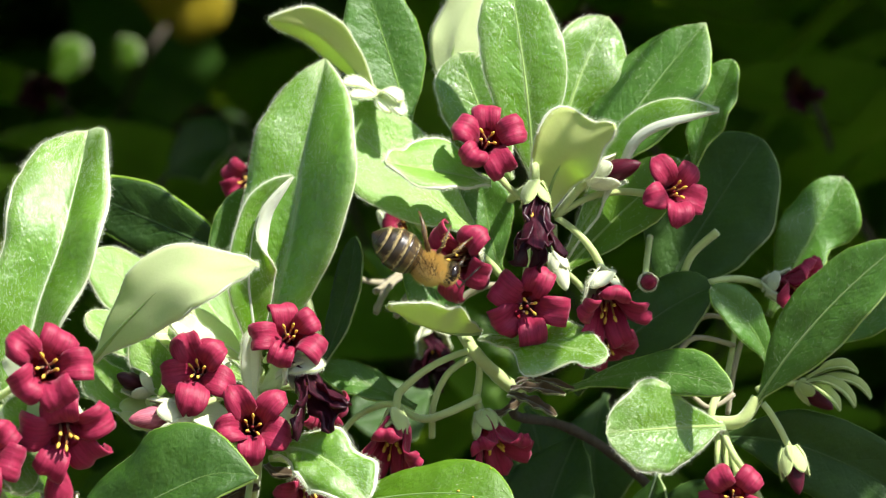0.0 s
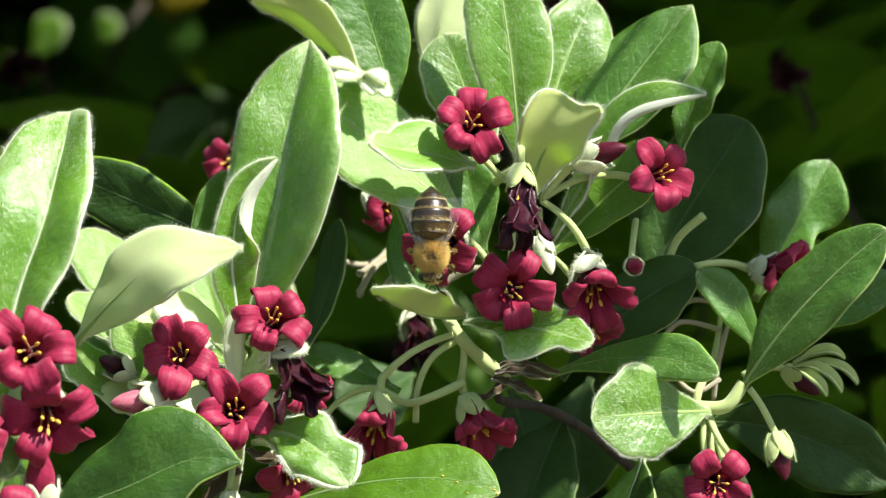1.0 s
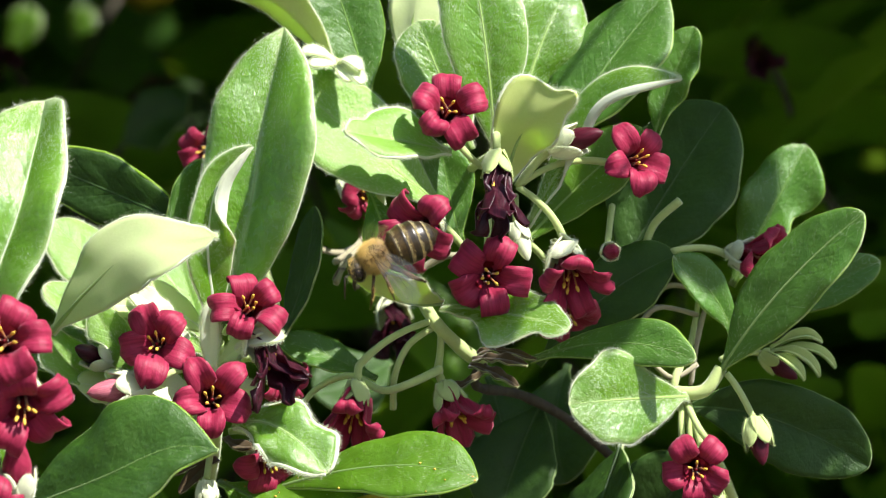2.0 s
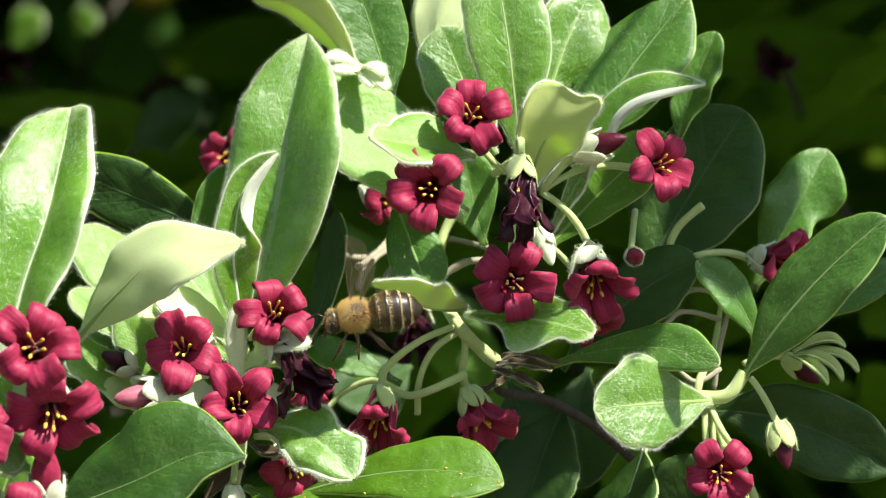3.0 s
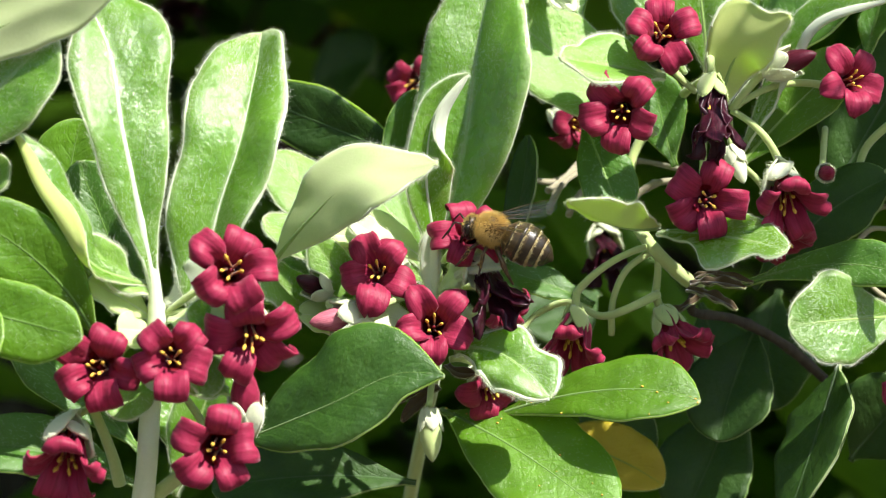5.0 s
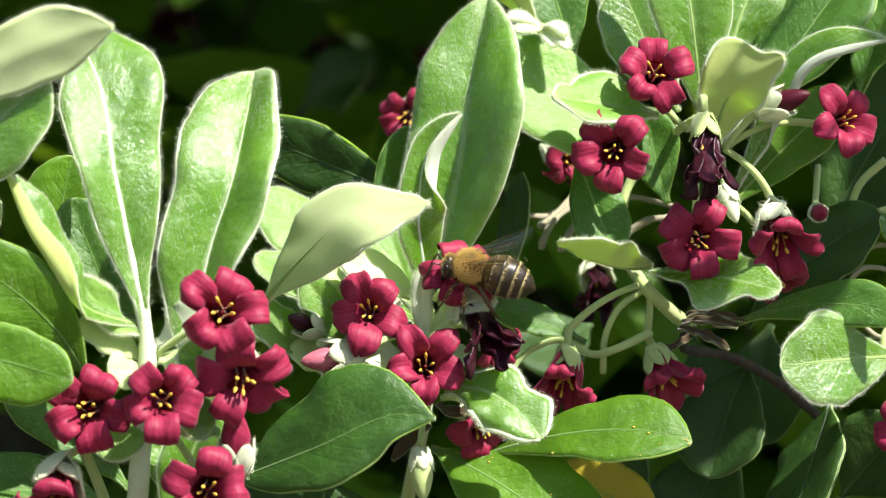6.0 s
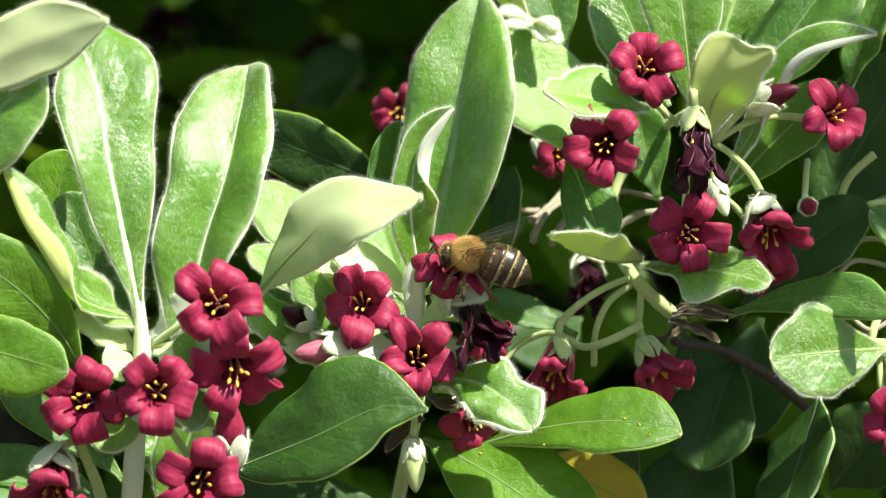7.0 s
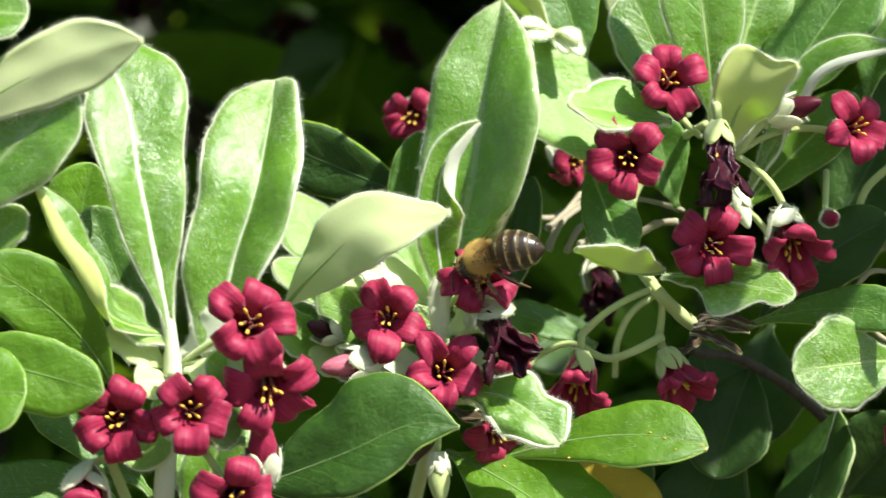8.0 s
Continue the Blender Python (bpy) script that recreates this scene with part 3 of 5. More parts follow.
def bud(sprig, p, r, face, node=None, stalk=0.42, pale=False, skin=None, cover=1.35, green=False):
    """A closed bud: crimson tip in white sepals."""
    o = sprig.location
    m = facing(at(p) - o, face, 20, r * MM)
    bm = bmesh.new()
    tube(bm, [Vector((0, 0, z)) for z in (-0.9, -0.6, -0.2, 0.3, 0.75, 1.05, 1.2)], [0.1, 0.3, 0.42, 0.44, 0.32, 0.17, 0.03], 10)
    for v in bm.verts:
        ang = math.atan2(v.co.y, v.co.x)
        v.co.x *= 1 + 0.09 * math.cos(5 * ang)
        v.co.y *= 1 + 0.09 * math.cos(5 * ang)
    ob = link("bud", bm, skin or (SEPAL if pale else PETAL), sprig)
    ob.matrix_basis = m
    for k in range(5):
        se = new("sepal", GREEN_SEPALS if green else SEPALS)
        se.parent = ob
        se.matrix_basis = Matrix.Rotation(k * math.tau / 5, 4, 'Z') @ Matrix.Rotation(-0.12, 4, 'Y') @ Matrix.Translation((0.04, 0, 0.25 + 0.6 * (cover - 1.2))) @ Matrix.Diagonal((cover * 0.86, cover * 0.95, cover, 1))
    if node:
        back = m @ Vector((0, 0, -0.95))
        first = at(node) - o
        bm = bmesh.new()
        tube(bm, bend(first, first.lerp(back, 0.5) + Vector((0, 0, 0.001)), back, 8), [MM * stalk] * 9, 8)
        link("flower_stalk", bm, STALK, sprig)
    return ob


# ---- ground ----
bm = bmesh.new()
bmesh.ops.create_grid(bm, x_segments=40, y_segments=40, size=400)
for v in bm.verts:
    v.co.z = 0.15 * noise.noise(v.co * 0.05) if v.co.length > 30 else 0.0
tagged(link("ground", bm, SOIL), "dark bare soil under the shrub", "ground", kind="structure")

# ---- sprig with the broad upright leaf ----
middle = thing("flowering_sprig", (-17.6, 4.0, -11.9), "leafy sprig with crimson flowers and felted young leaves", "sprig", "sprigs of the shrub")
stem(middle, [(-24.1, 40.0, -45.1), (-20.6, 22.0, -29.6), (-18.8, 6.0, -21.3), (-18.4, 2.0, -12.1), (-18.4, 0.0, -9.5)], 0.9, 0.8)
leaf(middle, (-17.8, 4.0, -6.4), [(-14.6, 3.0, 6.9), (-13.1, 4.0, 17.9)], (-10.7, 7.0, 29.5), 16.2, (-0.55, -1, 0.02), fold=0.55, roll=0.3, shape=1.2, blunt=0.8, wave=0.5, taper=0.8, vein=1.0, bays=((0.5, 1, 0.32, 0.4), (0.6, -1, -0.12, 0.4)), bulge=0.45, seed=1)
leaf(middle, (-18.3, -5.0, -9.8), [(-18.9, -7.0, -3.5), (-19.4, -9.0, 2.8), (-18.2, -10.0, 10.0)], (-14.1, -11.0, 14.6), 7.4, (0.3, -1, 0.25), LEAF, fold=0.25, rim=1.6, wave=0.1, shape=1.5, blunt=0.8, taper=1.3, vein=1.3, curl=(0, 150), curl_from=0.45, under=RIM, bays=((0.75, -1, -0.35, 0.3),), seed=2)
leaf(middle, (-11.1, 8.0, -9.8), (-7.3, 9.0, -2.6), (-6.8, 10.0, 7.4), 4.6, (-0.6, -0.8, -0.1), SHADE_GREEN, seed=3)
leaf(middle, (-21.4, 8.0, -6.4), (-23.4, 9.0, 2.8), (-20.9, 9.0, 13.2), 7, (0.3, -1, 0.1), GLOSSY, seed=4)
# shade put into the dark blade colour, the lit edge into its lime margin
leaf(middle, (-20.0, 14.0, 3.6), (-30.7, 16.0, 8.4), (-41.7, 18.0, 12.7), 8.8, (-0.3, -0.9, -0.1), SHADE_GREEN, fold=0.15, edging=LIME_RIB, rim=2.5, seed=5)
leaf(middle, (-38.2, -10.0, -8.3), [(-33.3, -14.0, -2.8), (-27.3, -17.0, 2.0)], (-17.7, -18.0, 3.4), 8.8, (-0.25, 0.85, -0.42), fold=0.04, roll=0.05, rim=1.8, tip=-0.8, shape=1.2, blunt=1.2, taper=1.2, bays=((0.95, 0, 0.5, 0.04),), seed=6)
leaf(middle, (-28.7, -2.0, -7.0), (-33.1, 0.0, -0.1), (-39.3, 2.0, 5.1), 8.5, (0.3, -0.8, 0.5), YOUNG, fold=0.1, seed=7)
leaf(middle, (-19.6, -1.0, -9.7), (-25.2, -2.0, -2.8), (-30.4, 2.0, -0.1), 6.0, (0.1, -0.5, 0.8), YOUNG, fold=0.1, seed=8)
leaf(middle, (-24.7, 3.0, -9.2), (-32.6, 4.0, -8.6), (-41.7, 4.0, -12.3), 8.0, (0.0, -0.8, 0.6), GLOSSY, seed=9)
leaf(middle, (-16.0, -8.0, -19.5), (-10.7, -12.0, -17.0), (-4.4, -15.0, -24.8), 8.4, (0.15, -0.9, 0.35), LEAF, fold=0.3, wave=0.7, waves=2.2, rim=3.6, seed=10, bays=((0.5, -1, 0.2, 0.07), (0.68, -1, -0.15, 0.06), (0.85, -1, 0.2, 0.06), (0.4, 1, 0.12, 0.1)), roll=0.6)
dust(leaf(middle, (-11.9, -2.0, -27.7), (2.0, -10.0, -22.4), (13.6, -14.0, -24.8), 9.2, (0.1, -0.8, 0.58), MATURE, fold=0.12, shape=1.7, blunt=0.75, tip=-1.2, bays=((0.7, -1, 0.2, 0.2),), seed=11), 16, 11)
dust(leaf(middle, (-18.1, 0.0, -26.7), (-7.7, -8.0, -30.8), (2.8, -14.0, -39.9), 15, (0.2, -0.9, 0.4), MATURE, fold=0.15, seed=12, blunt=0.6, wave=0.4), 14, 12)
# deep green blade; its sunlit edge is put into the lime margin colour
leaf(middle, (-40.8, -20.0, -29.3), [(-30.9, -26.0, -25.2), (-22.7, -29.0, -21.4)], (-17.3, -31.0, -21.3), 11.0, (-0.3, -0.86, 0.36), DEEP_GREEN, fold=0.15, roll=0.3, shape=1.0, blunt=0.95, tip=-1.0, vein=0.6, taper=0.7, bays=((0.4, -1, 0.35, 0.3), (0.75, -1, 0.45, 0.2)), edging=LIME_RIB, seed=13)
leaf(middle, (-21.4, 10.0, -36.3), (-33.5, 10.0, -34.1), (-47.2, 12.0, -36.9), 10, (0, -0.8, 0.5), SHADE_GREEN, seed=14)
leaf(middle, (1.2, 9.0, -14.1), (-4.8, 9.0, -10.9), (-11.2, 10.0, -9.4), 5.0, (-0.2, -0.8, 0.6), GLOSSY, wave=0.3, seed=15)
leaf(middle, (-19.0, -4.0, -8.7), (-23.5, -7.0, -5.0), (-29.1, -8.0, -2.5), 5.2, (0.1, -0.9, 0.45), FELT, fold=0.2, seed=16)
leaf(middle, (-22.6, -6.0, -17.5), (-27.0, -8.0, -15.4), (-31.8, -9.0, -13.2), 4.2, (0.1, -0.6, 0.8), FELT, fold=0.2, seed=17)
leaf(middle, (-26.4, -6.0, -15.4), (-30.3, -8.0, -9.9), (-33.4, -8.0, -5.1), 5.0, (-0.1, -0.9, 0.45), YOUNG, fold=0.2, seed=18)
leaf(middle, (-19.9, 0.0, -13.8), (-27.2, -2.0, -9.2), (-34.0, -4.0, -7.0), 6.5, (0.0, -0.7, 0.7), YOUNG, fold=0.2, seed=19)
leaf(middle, (-19.7, 0.0, -11.4), (-21.3, 2.0, -5.0), (-24.1, 4.0, 1.7), 5.5, (0.1, -0.9, 0.4), YOUNG, fold=0.3, seed=20)
leaf(middle, (-18.9, -2.0, -19.0), (-23.0, -4.0, -18.3), (-27.0, -8.0, -17.5), 4.5, (0.1, -0.5, 0.8), FELT, fold=0.2, seed=36)
leaf(middle, (-17.8, -1.0, -14.9), (-16.0, -3.0, -12.1), (-14.9, -5.0, -10.7), 3.0, (0.1, -0.6, 0.8), RIM, fold=0.2, seed=37)
flower(middle, (-25.4, -12.0, -9.4), 4.9, (-0.1, -1, 0.15), 45, 1, pointed=True, node=(-19.5, -2.0, -13.4))
flower(middle, (-18.5, -12.0, -16.1), 5.0, (0.1, -1, 0.1), 50, 2, pointed=True, node=(-18.5, 0.0, -17.7))
flower(middle, (-14.2, -10.0, -4.8), 4.6, (0.15, -1, 0.45), 36, 3, node=(-17.5, 0.0, -8.3))
flower(middle, (-9.9, -8.0, -14.2), 3.7, (0.35, -0.7, -0.5), 20, 6, missing=(1, 2), node=(-16.8, 0.0, -12.0))
flower(middle, (-11.9, -10.0, -10.9), 5.3, (0.35, -0.7, -0.6), 10, 4, True, calyx=1.1, node=(-16.8, 0.0, -9.0), label="withered blackish crimson flower")
flower(middle, (-11.8, -4.0, -24.2), 4.4, (0.3, -0.8, -0.5), 40, 5, pointed=True, node=(-16.8, -2.0, -20.4))
bud(middle, (-29.9, -12.0, -15.1), 3.4, (-0.9, -0.4, -0.1), skin=PINK, cover=1.7, node=(-20.8, -4.0, -12.5))
bud(middle, (-19.1, -8.0, -29.0), 3.2, (0.05, -0.2, -1), node=(-18.9, -2.0, -22.5), skin=STALK, cover=1.1)

for k, (a, b, c, w, top) in enumerate((((-18.8, -3.0, -17.6), (-23.6, -6.0, -14.7), (-29.0, -9.0, -13.8), 4.6, RIM), ((-18.1, -3.0, -17.6), (-16.0, -6.0, -16.2), (-13.3, -8.0, -14.8), 4.0, RIM),
                                       ((-23.0, -4.0, -17.6), (-27.1, -5.0, -11.9), (-32.6, -7.0, -11.9), 5.2, YOUNG), ((-18.1, -2.0, -12.0), (-15.9, -4.0, -10.0), (-13.9, -6.0, -8.6), 3.4, RIM),
                                       ((-26.5, -4.0, -17.5), (-31.2, -6.0, -14.7), (-35.3, -8.0, -14.6), 4.6, FELT), ((-19.9, -1.0, -10.6), (-23.0, -2.0, -9.2), (-26.4, -4.0, -5.0), 6.0, YOUNG))):
    leaf(middle, a, b, c, w, (0.1, -0.85, 0.5), top, fold=0.2, seed=120 + k, wave=0.2, label="pale felted young leaf")

bud(middle, (-33.3, -9.0, -11.0), 2.6, (-0.6, -0.7, 0.3), skin=WITHERED, cover=1.7, node=(-27.1, -4.0, -14.7), stalk=0.6)
leaf(middle, (-15.9, -8.0, -10.1), (-13.2, -10.0, -7.9), (-9.9, -11.0, -8.7), 2.6, (0.1, -0.8, 0.6), RIM, fold=0.2, seed=39)
leaf(middle, (-29.2, -4.0, -9.1), (-34.1, -6.0, -6.4), (-39.5, -8.0, -2.9), 5.5, (0.2, -0.75, 0.6), YOUNG, fold=0.2, wave=0.3, label="pale felted young leaf", seed=145)
leaf(middle, (-32.2, -6.0, -16.0), (-36.0, -7.0, -12.6), (-39.8, -8.0, -8.5), 6.0, (0.2, -0.75, 0.6), YOUNG, fold=0.2, wave=0.3, label="pale felted young leaf", seed=146)
leaf(middle, (-26.2, -2.0, -5.6), (-30.7, -4.0, -4.6), (-35.8, -6.0, -5.7), 4.5, (0.2, -0.75, 0.6), FELT, fold=0.2, wave=0.3, label="pale felted young leaf", seed=147)

# ---- sprig in front with the tall pale leaves ----
front = thing("flowering_sprig", (-53.1, -28.0, -35.7), "leafy sprig with two tall leaves and a crimson flower cluster", "sprig", "sprigs of the shrub")
stem(front, [(-54.9, -24.0, -43.3), (-52.9, -28.0, -35.0), (-52.0, -30.0, -26.2), (-51.4, -28.0, -16.9), (-51.3, -27.0, -12.8)], 1.4, 1.1, mat=RIM, knobs=0.04)
leaf(front, (-46.5, -27.0, -15.4), [(-44.2, -26.0, -3.2), (-41.5, -24.0, 5.5), (-39.9, -20.0, 13.1)], (-38.9, -14.0, 19.6), 14.9, (-0.28, -1, 0.2), fold=0.75, shape=1.6, blunt=0.5, wave=0.4, rim=2.2, vein=1.25, taper=0.9, bays=((0.8, 1, -0.22, 0.16), (0.15, -1, 0.3, 0.2)), bulge=0.9, seed=21)
leaf(front, (-50.8, -28.0, -14.8), [(-52.9, -29.0, -3.2), (-55.2, -28.0, 8.3), (-57.0, -24.0, 17.8)], (-61.4, -18.0, 26.1), 12.6, (0.33, -0.9, 0.46), fold=0.3, shape=1.5, blunt=0.7, wave=0.6, rim=2.0, vein=2.2, taper=2.0, bays=((0.86, 1, 0.4, 0.14), (0.86, -1, -0.35, 0.1), (0.5, -1, -0.2, 0.16)), bulge=0.9, seed=22)
leaf(front, (-81.2, -36.0, 11.5), (-67.0, -39.0, 22.9), (-54.1, -42.0, 24.6), 8.6, (-0.05, 0.9, 0.0), fold=0.2, rim=1.8, shape=1.6, blunt=1.0, seed=23)
leaf(front, (-79.4, -34.0, 0.8), (-71.2, -36.0, 11.5), (-61.9, -38.0, 19.0), 12.5, (-0.1, -0.9, 0.4), fold=0.2, wave=0.5, rim=0.8, bulge=0.5, seed=24)
leaf(front, (-52.4, -28.0, -10.5), [(-58.4, -34.0, -8.1), (-62.6, -36.0, -0.9)], (-67.2, -36.0, 7.7), 8.0, (0.5, -0.55, 0.65), fold=0.3, wave=0.4, under=LIME, curl=(140, 0), curl_from=0.3, blunt=0.8, seed=25)
leaf(front, (-51.2, -28.0, -11.9), (-56.5, -31.0, -10.2), (-58.9, -33.0, -4.6), 4.6, (0.1, -0.8, 0.6), YOUNG, fold=0.3, rim=2.0, wave=0.6, waves=1.6, seed=26)
leaf(front, (-57.9, -32.0, -17.2), (-62.1, -37.0, -6.9), (-73.7, -39.0, -1.7), 9.5, (-0.3, -0.85, 0.3), MATURE, fold=0.15, seed=27)
leaf(front, (-81.1, -38.0, -11.1), (-68.1, -42.0, -13.8), (-58.8, -44.0, -16.5), 9.2, (-0.4, -0.85, 0.2), MATURE, fold=0.1, seed=28, blunt=0.7)
leaf(front, (-50.1, -18.0, -36.2), (-47.3, -18.0, -28.7), (-44.1, -18.0, -19.2), 7.5, (-0.1, -1, 0.1), seed=29)
leaf(front, (-54.3, -14.0, -17.1), (-57.0, -14.0, -6.1), (-61.9, -12.0, 4.3), 10.0, (0.1, -1, 0.1), GLOSSY, seed=30)
leaf(front, (-62.5, -6.0, -4.7), (-64.5, -6.0, 1.6), (-61.7, -6.0, 9.6), 9.5, (0.1, -0.9, 0.4), MATURE, seed=31)
leaf(front, (-54.2, -18.0, -30.7), (-61.8, -16.0, -22.5), (-70.0, -16.0, -16.2), 8.5, (0.1, -0.9, 0.4), GLOSSY, seed=32)
leaf(front, (-54.7, -20.0, -34.7), (-64.1, -22.0, -29.1), (-75.9, -26.0, -29.5), 9.0, (0.1, -0.8, 0.55), GLOSSY, seed=33)
leaf(front, (-48.3, -14.0, -34.3), (-51.8, -12.0, -24.1), (-50.3, -12.0, -17.2), 8.0, (0.1, -1, 0.2), LEAF, seed=34)
leaf(front, (-80.8, -44.0, -17.1), (-73.4, -46.0, -16.7), (-67.6, -48.0, -16.2), 11.5, (0.1, -0.85, 0.5), MATURE, fold=0.1, blunt=0.5, seed=140)
leaf(front, (-78.3, -38.0, 27.5), (-72.8, -40.0, 28.1), (-67.5, -41.0, 27.6), 8.0, (0.1, -0.85, 0.5), LEAF, fold=0.2, seed=141)
leaf(front, (-75.7, -30.0, -2.1), (-72.3, -30.0, 1.3), (-68.5, -31.0, 4.5), 5.0, (0.1, -0.9, 0.4), YOUNG, fold=0.3, seed=142)
# narrow white strip added before the stem, standing in for its lit side
leaf(middle, (-18.4, -6.0, -14.9), (-19.3, -8.0, -8.9), (-18.8, -8.0, -4.4), 2.6, (-0.3, -0.9, 0.3), RIM, fold=0.3, label="pale felted young leaf", seed=150)
leaf(middle, (-21.7, -7.0, -9.0), (-25.5, -9.0, -4.8), (-29.0, -9.0, -3.1), 3.6, (-0.2, -0.8, 0.6), RIM, fold=0.3, wave=0.3, label="pale felted young leaf", seed=151)
leaf(front, (-43.1, -31.0, -15.2), (-45.1, -33.0, -14.9), (-47.2, -34.0, -13.5), 4.5, (-0.2, -0.85, 0.5), YOUNG, fold=0.3, wave=0.3, label="pale felted young leaf", seed=152)
leaf(front, (-42.6, -31.0, -23.3), (-44.8, -33.0, -22.2), (-47.1, -34.0, -21.6), 4.5, (-0.2, -0.85, 0.5), YOUNG, fold=0.3, wave=0.3, label="pale felted young leaf", seed=153)
flower(front, (-41.7, -38.0, -8.7), 5.6, (0.1, -1, 0.15), 2, 21, node=(-50.2, -28.0, -14.2))
flower(front, (-39.5, -37.0, -16.8), 5.6, (0.1, -0.9, -0.5), 100, 22, node=(-50.2, -28.0, -14.2))
flower(front, (-48.7, -40.0, -18.8), 5.0, (0.05, -1, 0.05), 54, 23, node=(-51.1, -28.0, -14.8))
flower(front, (-57.6, -37.0, -20.1), 5.4, (-0.15, -1, 0.0), 66, 24, node=(-51.6, -28.0, -15.5))
flower(front, (-61.4, -36.0, -31.1), 5.6, (-0.05, -0.75, -0.65), 90, 25, bell=True, calyx=1.3, node=(-51.9, -28.0, -22.9), via=(-59.3, -30.0, -24.8))
flower(front, (-43.6, -38.0, -29.7), 5.4, (0.1, -1, -0.05), 12, 26, node=(-51.8, -28.0, -19.6), via=(-48.0, -28.0, -23.0))
bud(front, (-40.4, -34.0, -24.5), 4.0, (0.0, -0.3, 1.0), node=(-47.2, -30.0, -30.3))
stem(front, [(-56.1, -24.0, -34.5), (-57.0, -26.0, -30.4), (-58.9, -30.0, -24.8)], 0.8, 0.6, "side_stem")
stem(front, [(-52.1, -26.0, -36.1), (-47.4, -28.0, -32.4), (-42.5, -30.0, -29.0)], 1.0, 0.7, "side_stem")

for k, (a, b, c, w, top) in enumerate((((-51.5, -27.0, -14.9), (-54.9, -29.0, -12.1), (-59.1, -31.0, -10.0), 5.0, FELT), ((-51.1, -28.0, -16.2), (-53.1, -31.0, -16.1), (-55.6, -33.0, -15.7), 5.0, FELT),
                                       ((-49.8, -29.0, -14.8), (-46.3, -32.0, -14.2), (-43.2, -34.0, -16.2), 6.0, FELT), ((-50.5, -29.0, -17.5), (-46.9, -33.0, -19.5), (-43.9, -34.0, -23.5), 6.0, YOUNG),
                                       ((-50.4, -26.0, -12.9), (-47.2, -27.0, -11.5), (-44.8, -28.0, -7.2), 4.5, RIM), ((-51.9, -27.0, -19.6), (-54.1, -31.0, -22.8), (-55.7, -33.0, -26.4), 6.0, YOUNG))):
    leaf(front, a, b, c, w, (0.1, -0.85, 0.5), top, fold=0.2, seed=130 + k, wave=0.2, label="pale felted young leaf")
stem(front, [(-51.1, -29.0, -15.5), (-51.4, -28.5, -10.1), (-52.1, -26.5, -2.0)], 1.2, 0.2, "leaf_stalk", RIM)
stem(front, [(-46.5, -28.0, -16.2), (-45.7, -27.6, -12.2), (-45.1, -25.5, -5.5)], 1.0, 0.3, "leaf_stalk", RIM)

# ---- upper sprig with the rosette ----
upper = thing("flowering_sprig", (14.6, 10.0, -11.6), "leafy rosette with crimson flowers on curved pale stalks", "sprig", "sprigs of the shrub")
stem(upper, [(14.3, 10.0, -12.0), (11.4, 6.0, -9.8), (8.1, 4.0, -6.3), (6.0, 16.0, -2.0), (6.5, 20.0, 5.0), (11.0, 18.0, 11.0), (15.0, 8.0, 14.0)], 0.95, 0.5, knobs=0.06)
leaf(upper, (15.7, 6.0, 14.0), (14.7, 2.0, 28.8), (11.7, 6.0, 42.4), 10.6, (0.05, -1, 0.12), fold=0.22, seed=41, shape=1.1, blunt=0.75)
leaf(upper, (12.8, 10.0, 14.8), (8.8, 12.0, 23.3), (5.9, 14.0, 30.9), 9.8, (-0.1, -1, 0.2), fold=0.15, seed=42)
leaf(upper, (5.2, 14.0, 23.3), (3.6, 15.0, 32.7), (9.6, 16.0, 40.0), 8.0, (0.5, 0.8, 0.3), fold=0.2, seed=43)
leaf(upper, (18.5, 14.0, 17.8), (20.2, 14.0, 27.1), (24.8, 17.0, 35.8), 10.0, (0.32, -0.8, 0.5), LEAF, fold=0.15, rim=0.6, bulge=0.7, waves=2, wave=0.5, seed=44)
leaf(upper, (22.5, 10.0, 14.2), (28.1, 12.0, 24.3), (37.2, 14.0, 35.0), 14.0, (-0.72, -0.66, -0.2), GLOSSY, fold=0.15, shape=1.1, blunt=0.8, bays=((0.75, 1, 0.15, 0.15),), seed=45)
leaf(upper, (19.7, 4.0, 5.2), [(25.2, 3.0, 14.8), (29.4, 1.0, 21.1)], (37.8, -4.0, 23.9), 7.2, (-0.45, -0.8, 0.4), fold=0.08, rim=1.6, tip=-1.0, shape=1.3, blunt=0.8, curl=(0, 170), curl_from=0.2, under=RIM, bays=((0.6, 1, -0.3, 0.6),), seed=46)
leaf(upper, (16.6, 2.0, 9.6), [(18.4, 0.0, 15.7), (20.9, -3.0, 18.7)], (25.5, -6.0, 21.4), 7.6, (-0.2, 0.9, -0.3), fold=0.25, rim=2.4, under=LIME, bulge=0.1, blunt=0.8, taper=0.9, bays=((0.62, 1, 0.65, 0.16), (0.88, 0, -0.4, 0.1)), seed=47)
leaf(upper, (35.9, 18.0, 15.9), (37.6, 18.0, 23.9), (41.0, 18.0, 30.6), 6.5, (-0.5, -0.9, 0.1), GLOSSY, wave=0.5, seed=48)
leaf(upper, (31.9, 20.0, -0.7), (37.2, 22.0, 9.5), (44.9, 22.0, 20.8), 17.0, (-0.5, -0.85, 0.0), SHADE_GREEN, fold=0.12, seed=49, shape=1.05)
leaf(upper, (46.3, 26.0, -2.1), (50.8, 24.0, 6.7), (55.7, 28.0, 15.9), 9.0, (-0.15, -0.95, 0.25), GLOSSY, wave=1.6, waves=2, bays=((0.55, 1, -0.3, 0.07), (0.8, 1, 0.25, 0.1)), seed=50)
